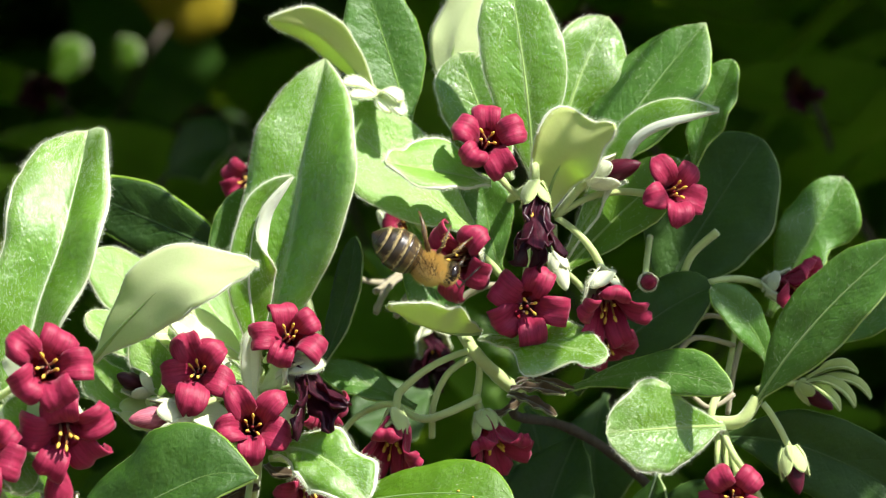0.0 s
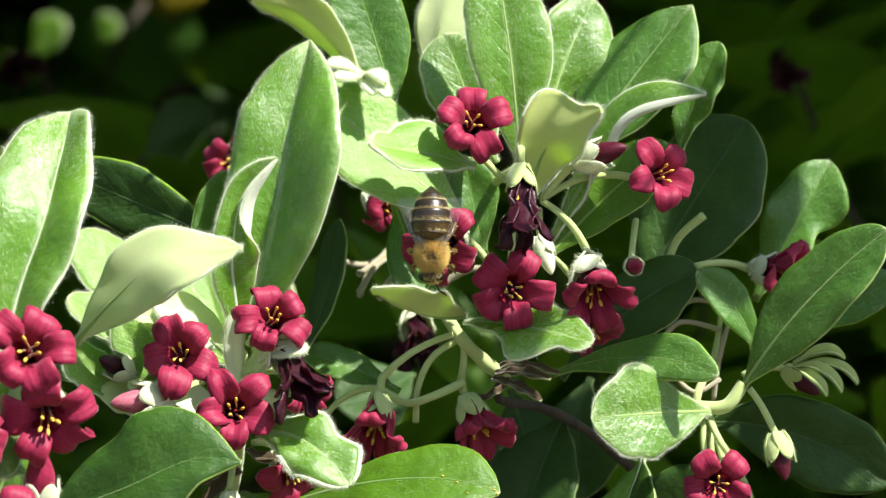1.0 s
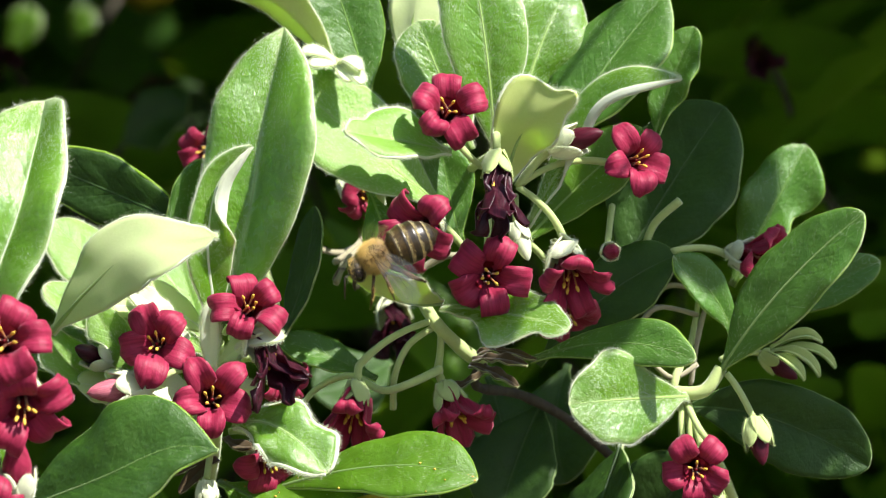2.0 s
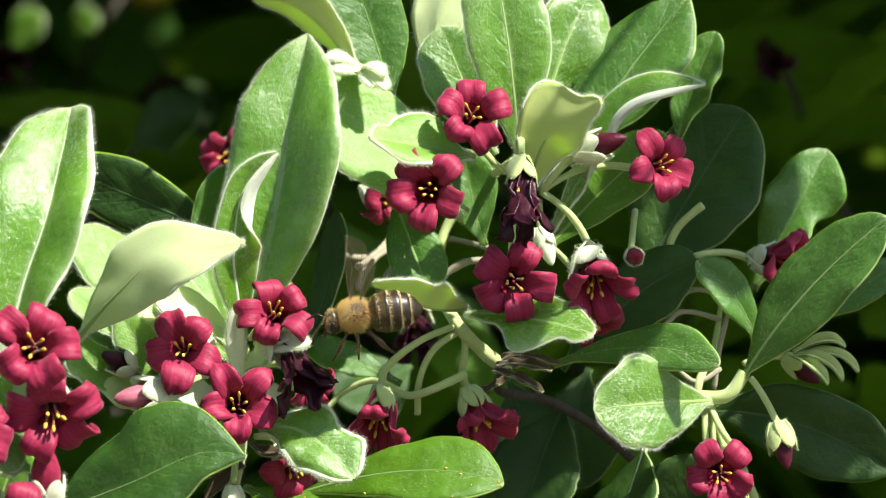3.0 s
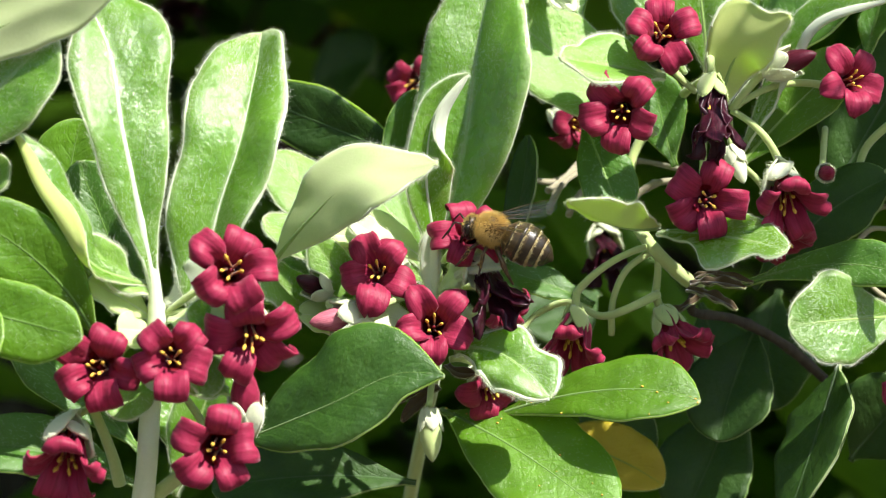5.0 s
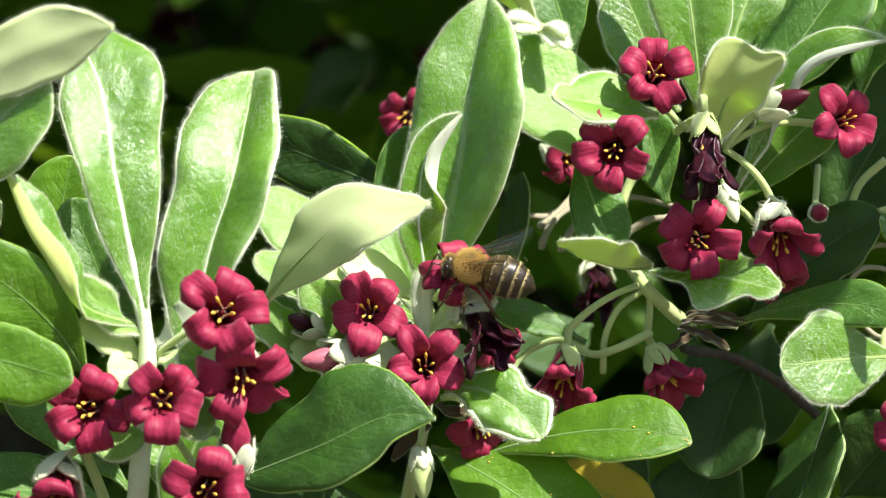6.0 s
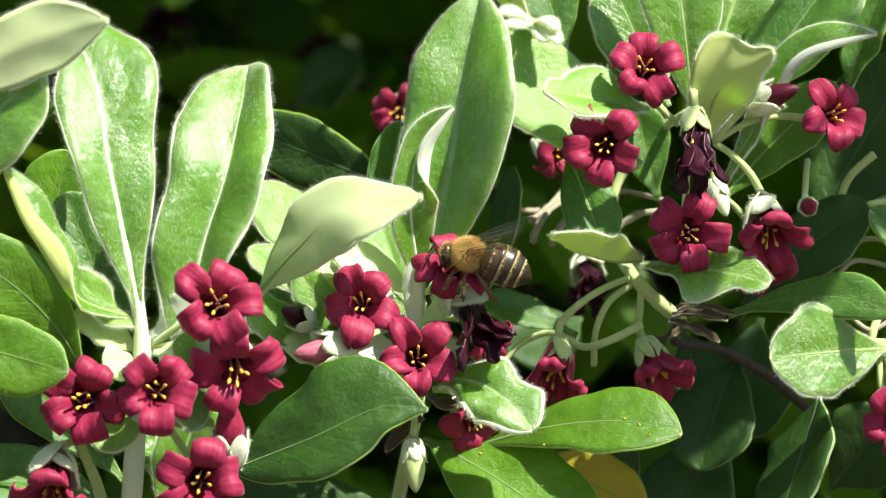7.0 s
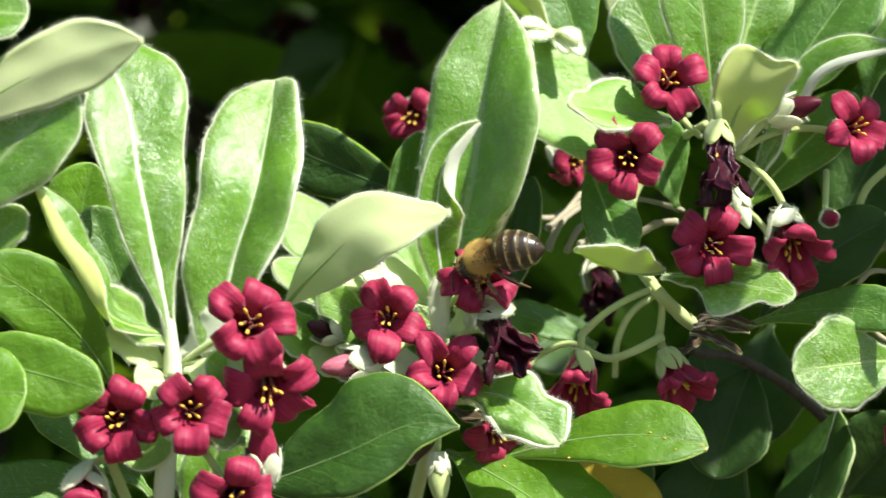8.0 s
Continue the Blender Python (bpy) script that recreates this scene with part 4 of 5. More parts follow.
leaf(upper, (9.4, 10.0, 7.6), (1.1, 6.0, 13.1), (-12.0, 10.0, 25.1), 13.0, (-0.05, -0.75, 0.65), YOUNG, fold=0.15, seed=51)
leaf(upper, (10.2, 2.0, 14.3), (3.6, 0.0, 15.8), (-2.8, -5.0, 16.4), 8.0, (-0.1, -0.8, 0.6), YOUNG, fold=0.35, roll=0.3, rim=2.2, wave=0.6, waves=1.5, blunt=0.8, bays=((0.45, 1, 0.4, 0.2), (0.8, 1, -0.3, 0.1)), seed=52)
leaf(upper, (9.2, 4.0, -5.1), (16.2, -3.0, -4.9), (24.8, -8.0, -7.3), 7.4, (0.05, -0.75, 0.65), LEAF, fold=0.15, wave=0.7, roll=0.2, rim=1.0, waves=1.6, bays=((0.6, 1, 0.75, 0.1), (0.82, 1, -0.4, 0.08)), seed=53)
leaf(upper, (9.2, 2.0, -4.3), (4.0, -5.0, -5.4), (-2.1, -9.0, -1.1), 8.6, (0.05, 0.3, 0.9), YOUNG, fold=0.6, wave=0.2, rim=1.4, under=LIME, blunt=0.8, taper=0.9, seed=54)
leaf(upper, (-0.0, 12.0, 9.4), (2.4, 10.0, 3.3), (4.8, 8.0, -3.3), 7.5, (0.05, -1, 0.25), GLOSSY, ribbed=RIB, seed=55)
leaf(upper, (11.6, 14.0, 3.3), (9.7, 15.0, 9.0), (8.9, 15.0, 15.5), 7.0, (0, -1, 0.2), GLOSSY, seed=56)
leaf(upper, (19.0, 7.0, 2.7), (25.7, 7.0, 10.3), (34.1, 8.0, 17.5), 8.0, (-0.2, -0.9, 0.3), MATURE, fold=0.2, ribbed=RIB, seed=57)
leaf(upper, (19.7, 22.0, 16.5), (18.6, 22.0, 20.8), (19.6, 22.0, 24.5), 6.0, (0, -1, 0.2), SHADE_GREEN, seed=58)
flower(upper, (9.7, -2.0, 19.6), 4.7, (0.1, -1, 0.3), 14, 41, node=(13.9, 4.0, 12.6), via=(12.1, 0.0, 13.9))
flower(upper, (33.3, -1.0, 13.6), 4.4, (0.45, -0.9, 0.1), 55, 42, pointed=True, node=(18.5, 3.0, 10.1), via=(23.8, 2.0, 14.8))
flower(upper, (15.0, -4.0, -1.0), 5.1, (0.05, -1, 0.0), 70, 43, node=(15.0, 4.0, 7.6))
flower(upper, (25.0, -2.0, -1.2), 5.0, (0.1, -0.7, -0.7), 85, 44, bell=True, calyx=1.3, node=(18.5, 3.0, 10.1), via=(22.8, 0.0, 7.7))
flower(upper, (24.9, 8.0, -5.9), 4.0, (0.1, -0.6, -0.8), 30, 45, node=(19.7, 6.0, 3.4))
flower(upper, (15.9, -5.0, 10.4), 5.0, (0.02, -0.45, -0.9), 15, 46, True, calyx=0.9, green=True, node=(15.6, 4.0, 16.1), label="withered blackish flower hanging down")
bud(upper, (25.5, 0.0, 15.9), 3.2, (0.9, -0.4, 0.3), cover=1.6, skin=DARK_BUD, node=(18.5, 3.0, 10.1), stalk=0.55)
bud(upper, (30.1, 2.0, 2.2), 2.2, (0.2, -1, 0.0), node=(30.5, 12.0, 7.9))
bud(upper, (19.0, 2.0, 3.6), 2.4, (0.3, -0.3, -0.9), node=(18.2, 4.0, 9.1), pale=True)

SWINGING = flower(upper, (4.7, -3.0, 9.9), 4.9, (-0.1, -1, -0.2), 50, 49)
bm = bmesh.new()
tube(bm, bend(Vector((0, 0, -0.9)), Vector((0.1, 0.1, -1.6)), Vector((-0.3, -1.1, -1.8)), 6), [0.1] * 7, 8)
link("flower_stalk", bm, STALK, SWINGING)

# ---- lower stalks of the rosette with shaded flowers ----
flower(upper, (-1.7, -1.0, -18.3), 5.2, (-0.1, -0.5, -0.85), 80, 47, bell=True, calyx=0.9, green=True, node=(8.2, 4.0, -6.6), via=(2.6, 0.0, -8.0))
flower(upper, (11.1, 2.0, -18.2), 5.0, (0.35, -0.5, -0.8), 80, 48, bell=True, calyx=0.95, green=True, node=(9.1, 4.0, -8.0))
stem(upper, [(8.4, 4.0, -7.3), (5.2, 3.0, -9.6), (3.5, 4.0, -13.4), (3.3, 6.0, -17.7)], 0.42, 0.42, "flower_stalk")
stem(upper, [(9.2, 4.0, -12.6), (5.1, 2.0, -14.5), (1.9, 4.0, -15.3), (-2.1, 7.0, -13.6), (-6.0, 9.0, -15.1), (-8.2, 9.0, -17.5)], 0.55, 0.35, "flower_stalk")

# ---- sprig behind with the round leaf ----
right = thing("flowering_sprig", (37.7, 6.0, -15.1), "leafy sprig with a round lit leaf and hanging flowers", "sprig", "sprigs of the shrub")
stem(right, [(50.0, 32.0, -38.1), (44.2, 22.0, -23.8), (38.4, 8.0, -15.5), (40.6, 12.0, -9.1), (41.7, 14.0, -2.0)], 0.9, 0.25)
leaf(right, (43.6, 4.0, -13.2), (49.9, -2.0, -1.7), (60.8, -6.0, 7.2), 10.0, (-0.45, -0.85, 0.25), GLOSSY, fold=0.15, seed=61, shape=1.15, ribbed=RIB)
leaf(right, (52.3, 16.0, -6.2), (57.3, 15.0, -1.8), (64.4, 15.0, 1.2), 6.0, (-0.1, -0.9, 0.3), GLOSSY, seed=62)
leaf(right, (45.6, 10.0, -8.3), (44.1, 9.0, -2.6), (38.1, 8.0, 1.6), 5.5, (0.1, -0.9, 0.4), GLOSSY, seed=63)
leaf(right, (21.5, 14.0, -12.3), (29.2, 14.0, -2.2), (38.6, 12.0, 1.7), 9.5, (0.1, -0.8, 0.5), SHADE_GREEN, fold=0.15, seed=64)
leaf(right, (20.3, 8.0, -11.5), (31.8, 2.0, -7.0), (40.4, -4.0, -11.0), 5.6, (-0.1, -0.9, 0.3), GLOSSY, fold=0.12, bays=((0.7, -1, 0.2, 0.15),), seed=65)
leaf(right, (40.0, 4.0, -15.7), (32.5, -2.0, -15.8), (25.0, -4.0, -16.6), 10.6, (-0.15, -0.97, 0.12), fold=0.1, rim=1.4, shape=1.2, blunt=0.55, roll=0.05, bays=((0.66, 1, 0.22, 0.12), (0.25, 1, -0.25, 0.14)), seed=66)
leaf(right, (39.5, 14.0, -17.5), (50.1, 12.0, -16.2), (62.8, 8.0, -24.4), 11.0, (-0.3, -0.95, 0.1), SHADE_GREEN, seed=67)
leaf(right, (32.0, 12.0, -22.0), (29.8, 8.0, -28.6), (25.3, 4.0, -40.4), 13.5, (-0.75, -0.6, -0.3), SHADE_GREEN, fold=0.2, shape=0.9, seed=68)
flower(right, (49.4, 14.0, 2.0), 4.6, (0.6, -0.6, 0.0), 60, 61, bell=True, node=(38.1, 12.0, 2.3))
flower(right, (40.8, -2.0, -24.6), 4.5, (0.05, -1, -0.1), 54, 62, node=(39.8, 6.0, -15.8))
flower(right, (42.8, 0.0, -30.1), 5.2, (0.1, -0.4, -0.9), 25, 63, True, calyx=0.9, green=True, node=(39.8, 6.0, -15.8), label="withered blackish flower hanging down")
# buds in shade: the darker green sepals carry that shade in their colour
bud(right, (48.6, 2.0, -21.0), 2.7, (0.2, -0.3, -1), cover=1.7, green=True, skin=DARK_BUD, node=(44.7, 4.0, -12.8))
bud(right, (51.4, 10.0, -11.8), 2.6, (0.7, -0.3, -0.5), skin=DARK_BUD, green=True, node=(44.1, 8.0, -11.2))
for a, b, c in (((50.5, 8.0, -9.8), (53.9, 6.0, -7.4), (57.8, 5.0, -8.8)), ((50.5, 8.0, -10.1), (55.3, 5.0, -8.8), (59.7, 4.0, -12.7)), ((50.6, 7.0, -10.2), (53.8, 4.0, -9.5), (57.5, 3.0, -14.0)),
                ((50.5, 7.0, -10.3), (52.4, 4.0, -11.0), (55.2, 2.0, -13.8))):
    c = tuple(q + (p - q) * 0.72 for p, q in zip(c, b))
    leaf(right, a, b, c, 2.1, (0.1, -0.7, 0.7), STALK, fold=1.0, shape=0.9, tip=-0.8, seed=int(abs(b[0]) * 10), label="pale unfolding leaf")
stem(right, [(34.6, 16.0, 2.2), (36.0, 15.0, 5.8), (39.1, 14.0, 8.7)], 0.45, 0.55, "cut_stalk")
stem(right, [(33.4, 12.0, -8.2), (36.2, 11.0, -4.8), (41.5, 12.0, -5.7)], 0.36, 0.3, "withered_stalk", DRY, knobs=0.15)
stem(right, [(42.6, 12.0, -4.0), (41.4, 11.0, -8.4), (40.6, 12.0, -14.5)], 0.36, 0.3, "withered_stalk", DRY, knobs=0.15)
stem(right, [(35.3, 9.0, -11.3), (38.1, 8.0, -13.5), (41.3, 9.0, -11.8)], 0.36, 0.3, "withered_stalk", DRY, knobs=0.15)
stem(right, [(34.2, 13.0, -5.0), (37.8, 12.0, -2.0), (42.7, 13.0, -3.1)], 0.36, 0.3, "withered_stalk", DRY, knobs=0.15)
stem(right, [(39.5, 6.0, -15.8), (41.2, 2.0, -19.5), (43.4, 4.0, -22.4)], 0.42, 0.42, "flower_stalk")
stem(right, [(39.5, 6.0, -15.8), (39.1, 4.0, -18.9), (39.5, 4.0, -23.2)], 0.42, 0.42, "flower_stalk")
stem(right, [(38.4, 5.0, -15.3), (41.9, 4.0, -15.0), (44.0, 4.0, -12.1)], 0.9, 0.8, "side_stem")

# ---- sprig at the top behind ----
top_sprig = thing("leaf_sprig", (-4.1, 12.0, 25.0), "young leaf sprig with pale curled leaf and felted buds", "sprig", "sprigs of the shrub")
leaf(top_sprig, (-4.2, 10.0, 24.9), [(-8.8, 8.0, 30.3), (-13.0, 6.0, 33.5)], (-17.8, 4.0, 34.5), 6.0, (0.3, 0.8, 0.5), fold=0.35, under=LIME, rim=1.6, shape=1.2, blunt=0.7, seed=71)
leaf(top_sprig, (-0.1, 12.0, 20.7), (-2.1, 14.0, 29.0), (-6.5, 14.0, 40.4), 9.6, (0.1, -1, 0.1), GLOSSY, fold=0.3, seed=72)
stem(top_sprig, [(1.0, 22.0, 7.5), (0.2, 16.0, 16.1), (-2.7, 11.0, 23.9), (-5.5, 9.0, 25.9)], 1.0, 0.7)
for a, b, c in (((-4.4, 9.0, 25.4), (-6.2, 7.0, 27.3), (-8.3, 6.0, 26.5)), ((-4.4, 9.0, 25.2), (-5.4, 6.0, 25.5), (-7.4, 5.0, 24.9)), ((-4.1, 9.0, 25.2), (-2.6, 7.0, 26.6), (-1.3, 5.0, 24.4)),
                ((-3.9, 9.0, 25.1), (-1.9, 6.0, 24.8), (-1.0, 5.0, 22.7)), ((-4.2, 9.0, 25.1), (-3.3, 6.0, 24.1), (-2.5, 5.0, 23.0))):
    leaf(top_sprig, a, b, c, 1.9, (0.1, -0.7, 0.7), RIM, fold=0.4, seed=int(abs(c[0]) * 10), label="white felted unfolding leaf")

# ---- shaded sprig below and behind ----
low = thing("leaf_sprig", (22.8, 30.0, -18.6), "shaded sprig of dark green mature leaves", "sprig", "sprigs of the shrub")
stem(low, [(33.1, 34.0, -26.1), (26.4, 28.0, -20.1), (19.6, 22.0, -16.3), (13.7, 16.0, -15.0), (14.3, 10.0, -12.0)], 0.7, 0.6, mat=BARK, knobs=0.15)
leaf(low, (22.3, 26.0, -17.1), (18.9, 22.0, -23.5), (16.9, 20.0, -31.7), 12.0, (-0.35, -0.95, 0.0), SHADE_GREEN, seed=81)
leaf(low, (15.3, 38.0, -14.4), (18.1, 34.0, -21.3), (18.3, 32.0, -29.8), 13, (-0.2, -0.95, 0.1), SHADE_GREEN, seed=86)
leaf(low, (25.9, 44.0, -12.8), (22.8, 42.0, -20.2), (25.7, 40.0, -28.3), 12, (-0.2, -0.95, 0.1), SHADE_GREEN, seed=87)
leaf(low, (19.1, 30.0, -25.9), (17.4, 26.0, -33.0), (12.2, 24.0, -42.3), 13.0, (-0.35, -0.95, 0.0), SHADE_GREEN, seed=82)
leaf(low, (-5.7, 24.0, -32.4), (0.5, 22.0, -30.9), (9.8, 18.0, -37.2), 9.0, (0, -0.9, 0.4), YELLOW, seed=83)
leaf(low, (-2.0, 34.0, -21.4), (4.5, 32.0, -28.7), (7.3, 30.0, -36.7), 10.0, (-0.35, -0.95, 0.0), SHADE_GREEN, seed=84)
leaf(low, (34.1, 26.0, -34.6), (36.9, 24.0, -30.2), (42.6, 22.0, -25.1), 12.0, (-0.35, -0.95, 0.0), SHADE_GREEN, seed=85)

# ---- flowers of the shaded sprig far behind ----
far = thing("flowering_sprig", (-22.6, 45.0, 7.3), "shaded sprig with crimson flowers deep in the shrub", "sprig", "sprigs of the shrub")
stem(far, [(-13.8, 80.0, -8.1), (-17.9, 60.0, 7.5), (-21.5, 52.0, 14.2)], 1.2, 0.6)
flower(far, (-21.9, 44.0, 14.7), 4.2, (-0.3, -1, -0.2), 60, 91)
flower(far, (-1.0, 28.0, 9.0), 3.8, (0.6, -0.7, -0.3), 30, 92, node=(-2.3, 45.0, 7.6))
flower(far, (3.2, 40.0, -7.4), 4.6, (0.1, -0.8, -0.5), 30, 93, True, node=(5.3, 40.0, -2.7))
for a, b, c, r in (((-4.4, 24.0, -2.4), (-2.6, 26.0, 1.2), (0.6, 30.0, 3.4), 0.55), ((-4.6, 26.0, 0.4), (-2.6, 28.0, 1.9), (0.2, 32.0, 4.9), 0.6), ((0.6, 30.0, 3.4), (6.8, 26.0, 4.2), (12.6, 18.0, 2.9), 0.6),
                   ((-0.4, 26.0, -1.7), (1.8, 28.0, -0.2), (4.6, 30.0, 2.8), 0.6), ((6.2, 16.0, -0.6), (9.1, 16.0, 1.2), (11.9, 16.0, 1.5), 0.8), ((-4.4, 26.0, -1.9), (-2.7, 28.0, 1.6), (0.5, 31.0, 3.9), 0.6), ((-1.9, 30.0, -2.8), (-0.2, 32.0, 0.2), (2.4, 35.0, 1.7), 0.6), ((-6.4, 28.0, 2.0), (-4.3, 30.0, 1.6), (-2.1, 33.0, 2.4), 0.6), ((1.5, 24.0, -2.7), (3.2, 26.0, -1.6), (5.4, 29.0, 0.3), 0.6)):
    stem(far, [a, b, c], r * 0.7, r * 0.5, "withered_stalk", DRY, knobs=0.25)

# ---- leaves far behind that catch the light, and flowers darkened for shade ----
behind = thing("leaf_sprig", (-60.2, 420.0, 33.4), "sprig with a yellowing leaf deep in the shrub", "sprig", "sprigs of the shrub")
stem(behind, [(-79.6, 520.0, -0.9), (-72.2, 480.0, 23.0), (-60.7, 425.0, 42.6), (-55.1, 424.0, 51.7)], 1.0, 0.6, mat=BARK)
leaf(behind, (-63.8, 427.0, 60.0), (-53.2, 420.0, 54.3), (-43.4, 420.0, 58.6), 18, (-0.75, -0.6, -0.3), YELLOW, seed=101, fringe=0)
leaf(behind, (-78.0, 422.0, 38.2), (-75.0, 420.0, 43.4), (-72.2, 420.0, 47.6), 7, (0.2, -0.8, 0.6), LEAF, seed=102, fringe=0)
leaf(behind, (-65.6, 422.0, 41.6), (-63.5, 420.0, 44.7), (-61.5, 420.0, 47.8), 6, (0.2, -0.8, 0.6), LEAF, seed=103, fringe=0)
leaf(behind, (-48.8, 380.0, 23.8), (-42.4, 380.0, 25.5), (-35.3, 380.0, 27.3), 14, (-0.3, -0.9, 0.1), SHADE_GREEN, seed=104, fringe=0)

leaf(behind, (-42.5, 204.0, 17.4), (-36.9, 202.0, 22.8), (-32.0, 200.0, 21.8), 13, (0.2, -0.9, 0.5), SHADE_GREEN, seed=105, fringe=0)
leaf(behind, (2.2, 70.0, -13.3), (-1.8, 66.0, -16.2), (-7.9, 62.0, -17.6), 11, (0.2, -0.9, 0.5), SHADE_GREEN, seed=106, fringe=0)
stem(behind, [(-42.5, 204.0, 17.4), (-50.2, 240.0, 11.2), (-72.2, 480.0, 23.0)], 0.5, 0.8, mat=BARK)

# red flowers in deep shade: the withered petals' dark colour stands in for it
for p, r, spin in (
    ((-68.4, 260.0, 33.8), 6, 0),
    ((25.6, 230.0, 45.3), 5.5, 31),
    ((58.2, 190.0, 33.3), 5, 62),
    ((-42.5, 300.0, 29.7), 6, 23),
    ((-47.4, 240.0, 10.4), 5, 54),
    ((-23.5, 280.0, 27.0), 6, 15),
    ((9.2, 260.0, 26.8), 5, 46),
):
    flower(behind, p, r, (0.1, -0.9, -0.3), spin, 150 + spin, True, calyx=0.6, green=True, label="flower deep in the shrub, coloured dark for shade")
    stem(behind, [(p[0], p[1] + r * 0.8, p[2] + r * 0.3), (p[0] + 8, p[1] + 30, p[2] - 12), (p[0] + 20, p[1] + 90, p[2] - 60), (-72.2, 480.0, 23.0)], 0.5, 0.8, mat=BARK)

# ---- unseen leaves added above, each set towards the sun from a spot to shade ----
over = thing("leaf_sprig", (150, 60, 190), "unseen leafy branch added above to shade the sprigs", "sprig", "sprigs of the shrub")
stem(over, [(150, 130, 210), (150, 60, 190), (125, 0, 170), (105, -30, 160)], 1.6, 1.0, mat=BARK)
for k, (x, y, z, far_up, ln) in enumerate(((42, 24, 10, 145, 22), (30, 16, -8, 150, 20), (48, 16, -28, 165, 24),
                                           (24, 30, -30, 170, 24), (14, 26, -20, 180, 20), (34, 30, -2, 160, 24), (58, 24, -12, 155, 22),
                                           (*(29.9, 2.0, -7.2), 150, 12), (*(54.6, 8.0, -19.7), 150, 15), (*(8.6, 0.0, -19.4), 165, 11), (*(-1.6, -1.0, -18.6), 172, 10), (*(28.0, -2.0, 0.2), 142, 10))):
    c = Vector((x, y, z)) + SUN_WAY * far_up
    turn = radians(k * 67)
    way = (Vector((math.cos(turn), math.sin(turn), 0)) - SUN_WAY * 0.3 * math.cos(turn)) * ln * 0.5
    leaf(over, tuple(c - way), tuple(c + Vector((0, 0, 1.5))), tuple(c + way), ln * 0.62, tuple(SUN_WAY), GLOSSY, seed=200 + k, fringe=0.2)
    stem(over, [tuple(c - way), tuple(c - way + Vector((8, 20, 10))), (125, 0, 170)], 0.4, 0.5, "leaf_stalk")

# ---- dry brown bracts at the old node ----
for a, b, c, w in (((13.2, 4.0, -11.5), (15.6, 2.0, -10.7), (19.9, 0.0, -12.0), 2.6), ((12.8, 4.0, -12.2), (15.7, 2.0, -12.5), (18.8, 0.0, -14.7), 2.4),
                   ((13.9, 6.0, -10.8), (14.9, 4.0, -9.4), (21.0, 6.0, -11.4), 1.8), ((15.0, 6.0, -12.2), (12.9, 4.0, -14.7), (9.3, 4.0, -15.1), 1.6)):
    leaf(upper, a, b, c, w * 0.65, (0.1, -0.8, 0.5), BROWN, fold=0.6, wave=0.3, seed=int(w * 100), fringe=0, label="dry brown bract")
for a, b, c, w in (((-18.6, -2.0, -23.9), (-21.6, -4.0, -23.8), (-23.8, -4.0, -25.9), 1.6), ((-18.2, -2.0, -23.9), (-20.3, -4.0, -24.6), (-22.7, -5.0, -28.0), 1.8),
                   ((-17.1, -4.0, -21.1), (-16.0, -6.0, -22.4), (-13.6, -6.0, -22.1), 1.8)):
    leaf(middle, a, b, c, w, (0.1, -0.8, 0.5), BROWN, fold=0.4, seed=int(w * 100) + 7, fringe=0, label="dry brown bract")


# ---- the shrub behind and above: limbs and a mass of leaves ----
shrub = thing("shrub", (0, 330, -1200), "dense dark green shrub with shaded inner foliage", "shrub")
for pts, r0, r1 in (
        ([(0, 330, -1210), (-20, 360, -800), (10, 420, -350), (30, 520, 60)], 22, 7),
        ([(0, 330, -900), (120, 260, -420), (150, 190, -130), (120, 110, -70), (105, 70, -58)], 12, 1.6),
        ([(-15, 320, -800), (-120, 230, -450), (-120, 120, -170), (-80, 50, -100), (-52, 30, -72)], 12, 1.4),
        ([(5, 305, -500), (-90, 330, -100), (-160, 340, 300)], 10, 4),
        ([(10, 300, -400), (150, 380, 0), (240, 360, 380)], 10, 4)):
    stem(shrub, pts, r0, r1, "limb", BARK, knobs=0.05)


def leaf_cloud(count, seed, place, sizes, name, mat, label):
    """Many plain leathery leaves in one mesh."""
    rnd = random.Random(seed)
    verts, faces = [], []
    prof = (0.06, 0.55, 0.95, 1.0, 0.75, 0.08)
    for _ in range(count):
        p = Vector(place(rnd))
        ln = rnd.uniform(*sizes)
        q = Euler((rnd.uniform(-0.9, 0.9), rnd.uniform(-1.0, 1.0), rnd.uniform(0, 6.28))).to_matrix()
        base = len(verts)
        for i, w in enumerate(prof):
            y = i / 5
            for k in (-1, 0, 1):
                v = Vector((k * w * 0.2, y, 0.05 * abs(k) - 0.22 * y * y)) * ln
                verts.append(shrub_shift + (p + q @ v) * MM)
        for i in range(5):
            for k in range(2):
                a = base + i * 3 + k
                faces.append((a, a + 1, a + 4, a + 3))
    me = bpy.data.meshes.new(name)
    me.from_pydata(verts, [], faces)
    me.polygons.foreach_set("use_smooth", [True] * len(me.polygons))
    me.materials.append(mat)
    ob = new(name, me)
    ob.parent = shrub
    return tagged(ob, label, kind="stuff")


shrub_shift = ORIGIN - shrub.location


# gaps in the canopy through which sun falls on leaves deep inside
GAPS = [Vector(p) for p in ((-52.6, 420.0, 51.6), (-75.0, 420.0, 43.4), (-63.5, 420.0, 44.7))]


def in_gap(p):
    for g in GAPS:
        d = p - g
        along = d.dot(SUN_WAY)
        if along > -15 and (d - SUN_WAY * along).length < 22:
            return True
        eye = (Vector((0, -700, 0)) - g).normalized()
        along = d.dot(eye)
        if along > 0 and (d - eye * along).length < 30:
            return True
    return False


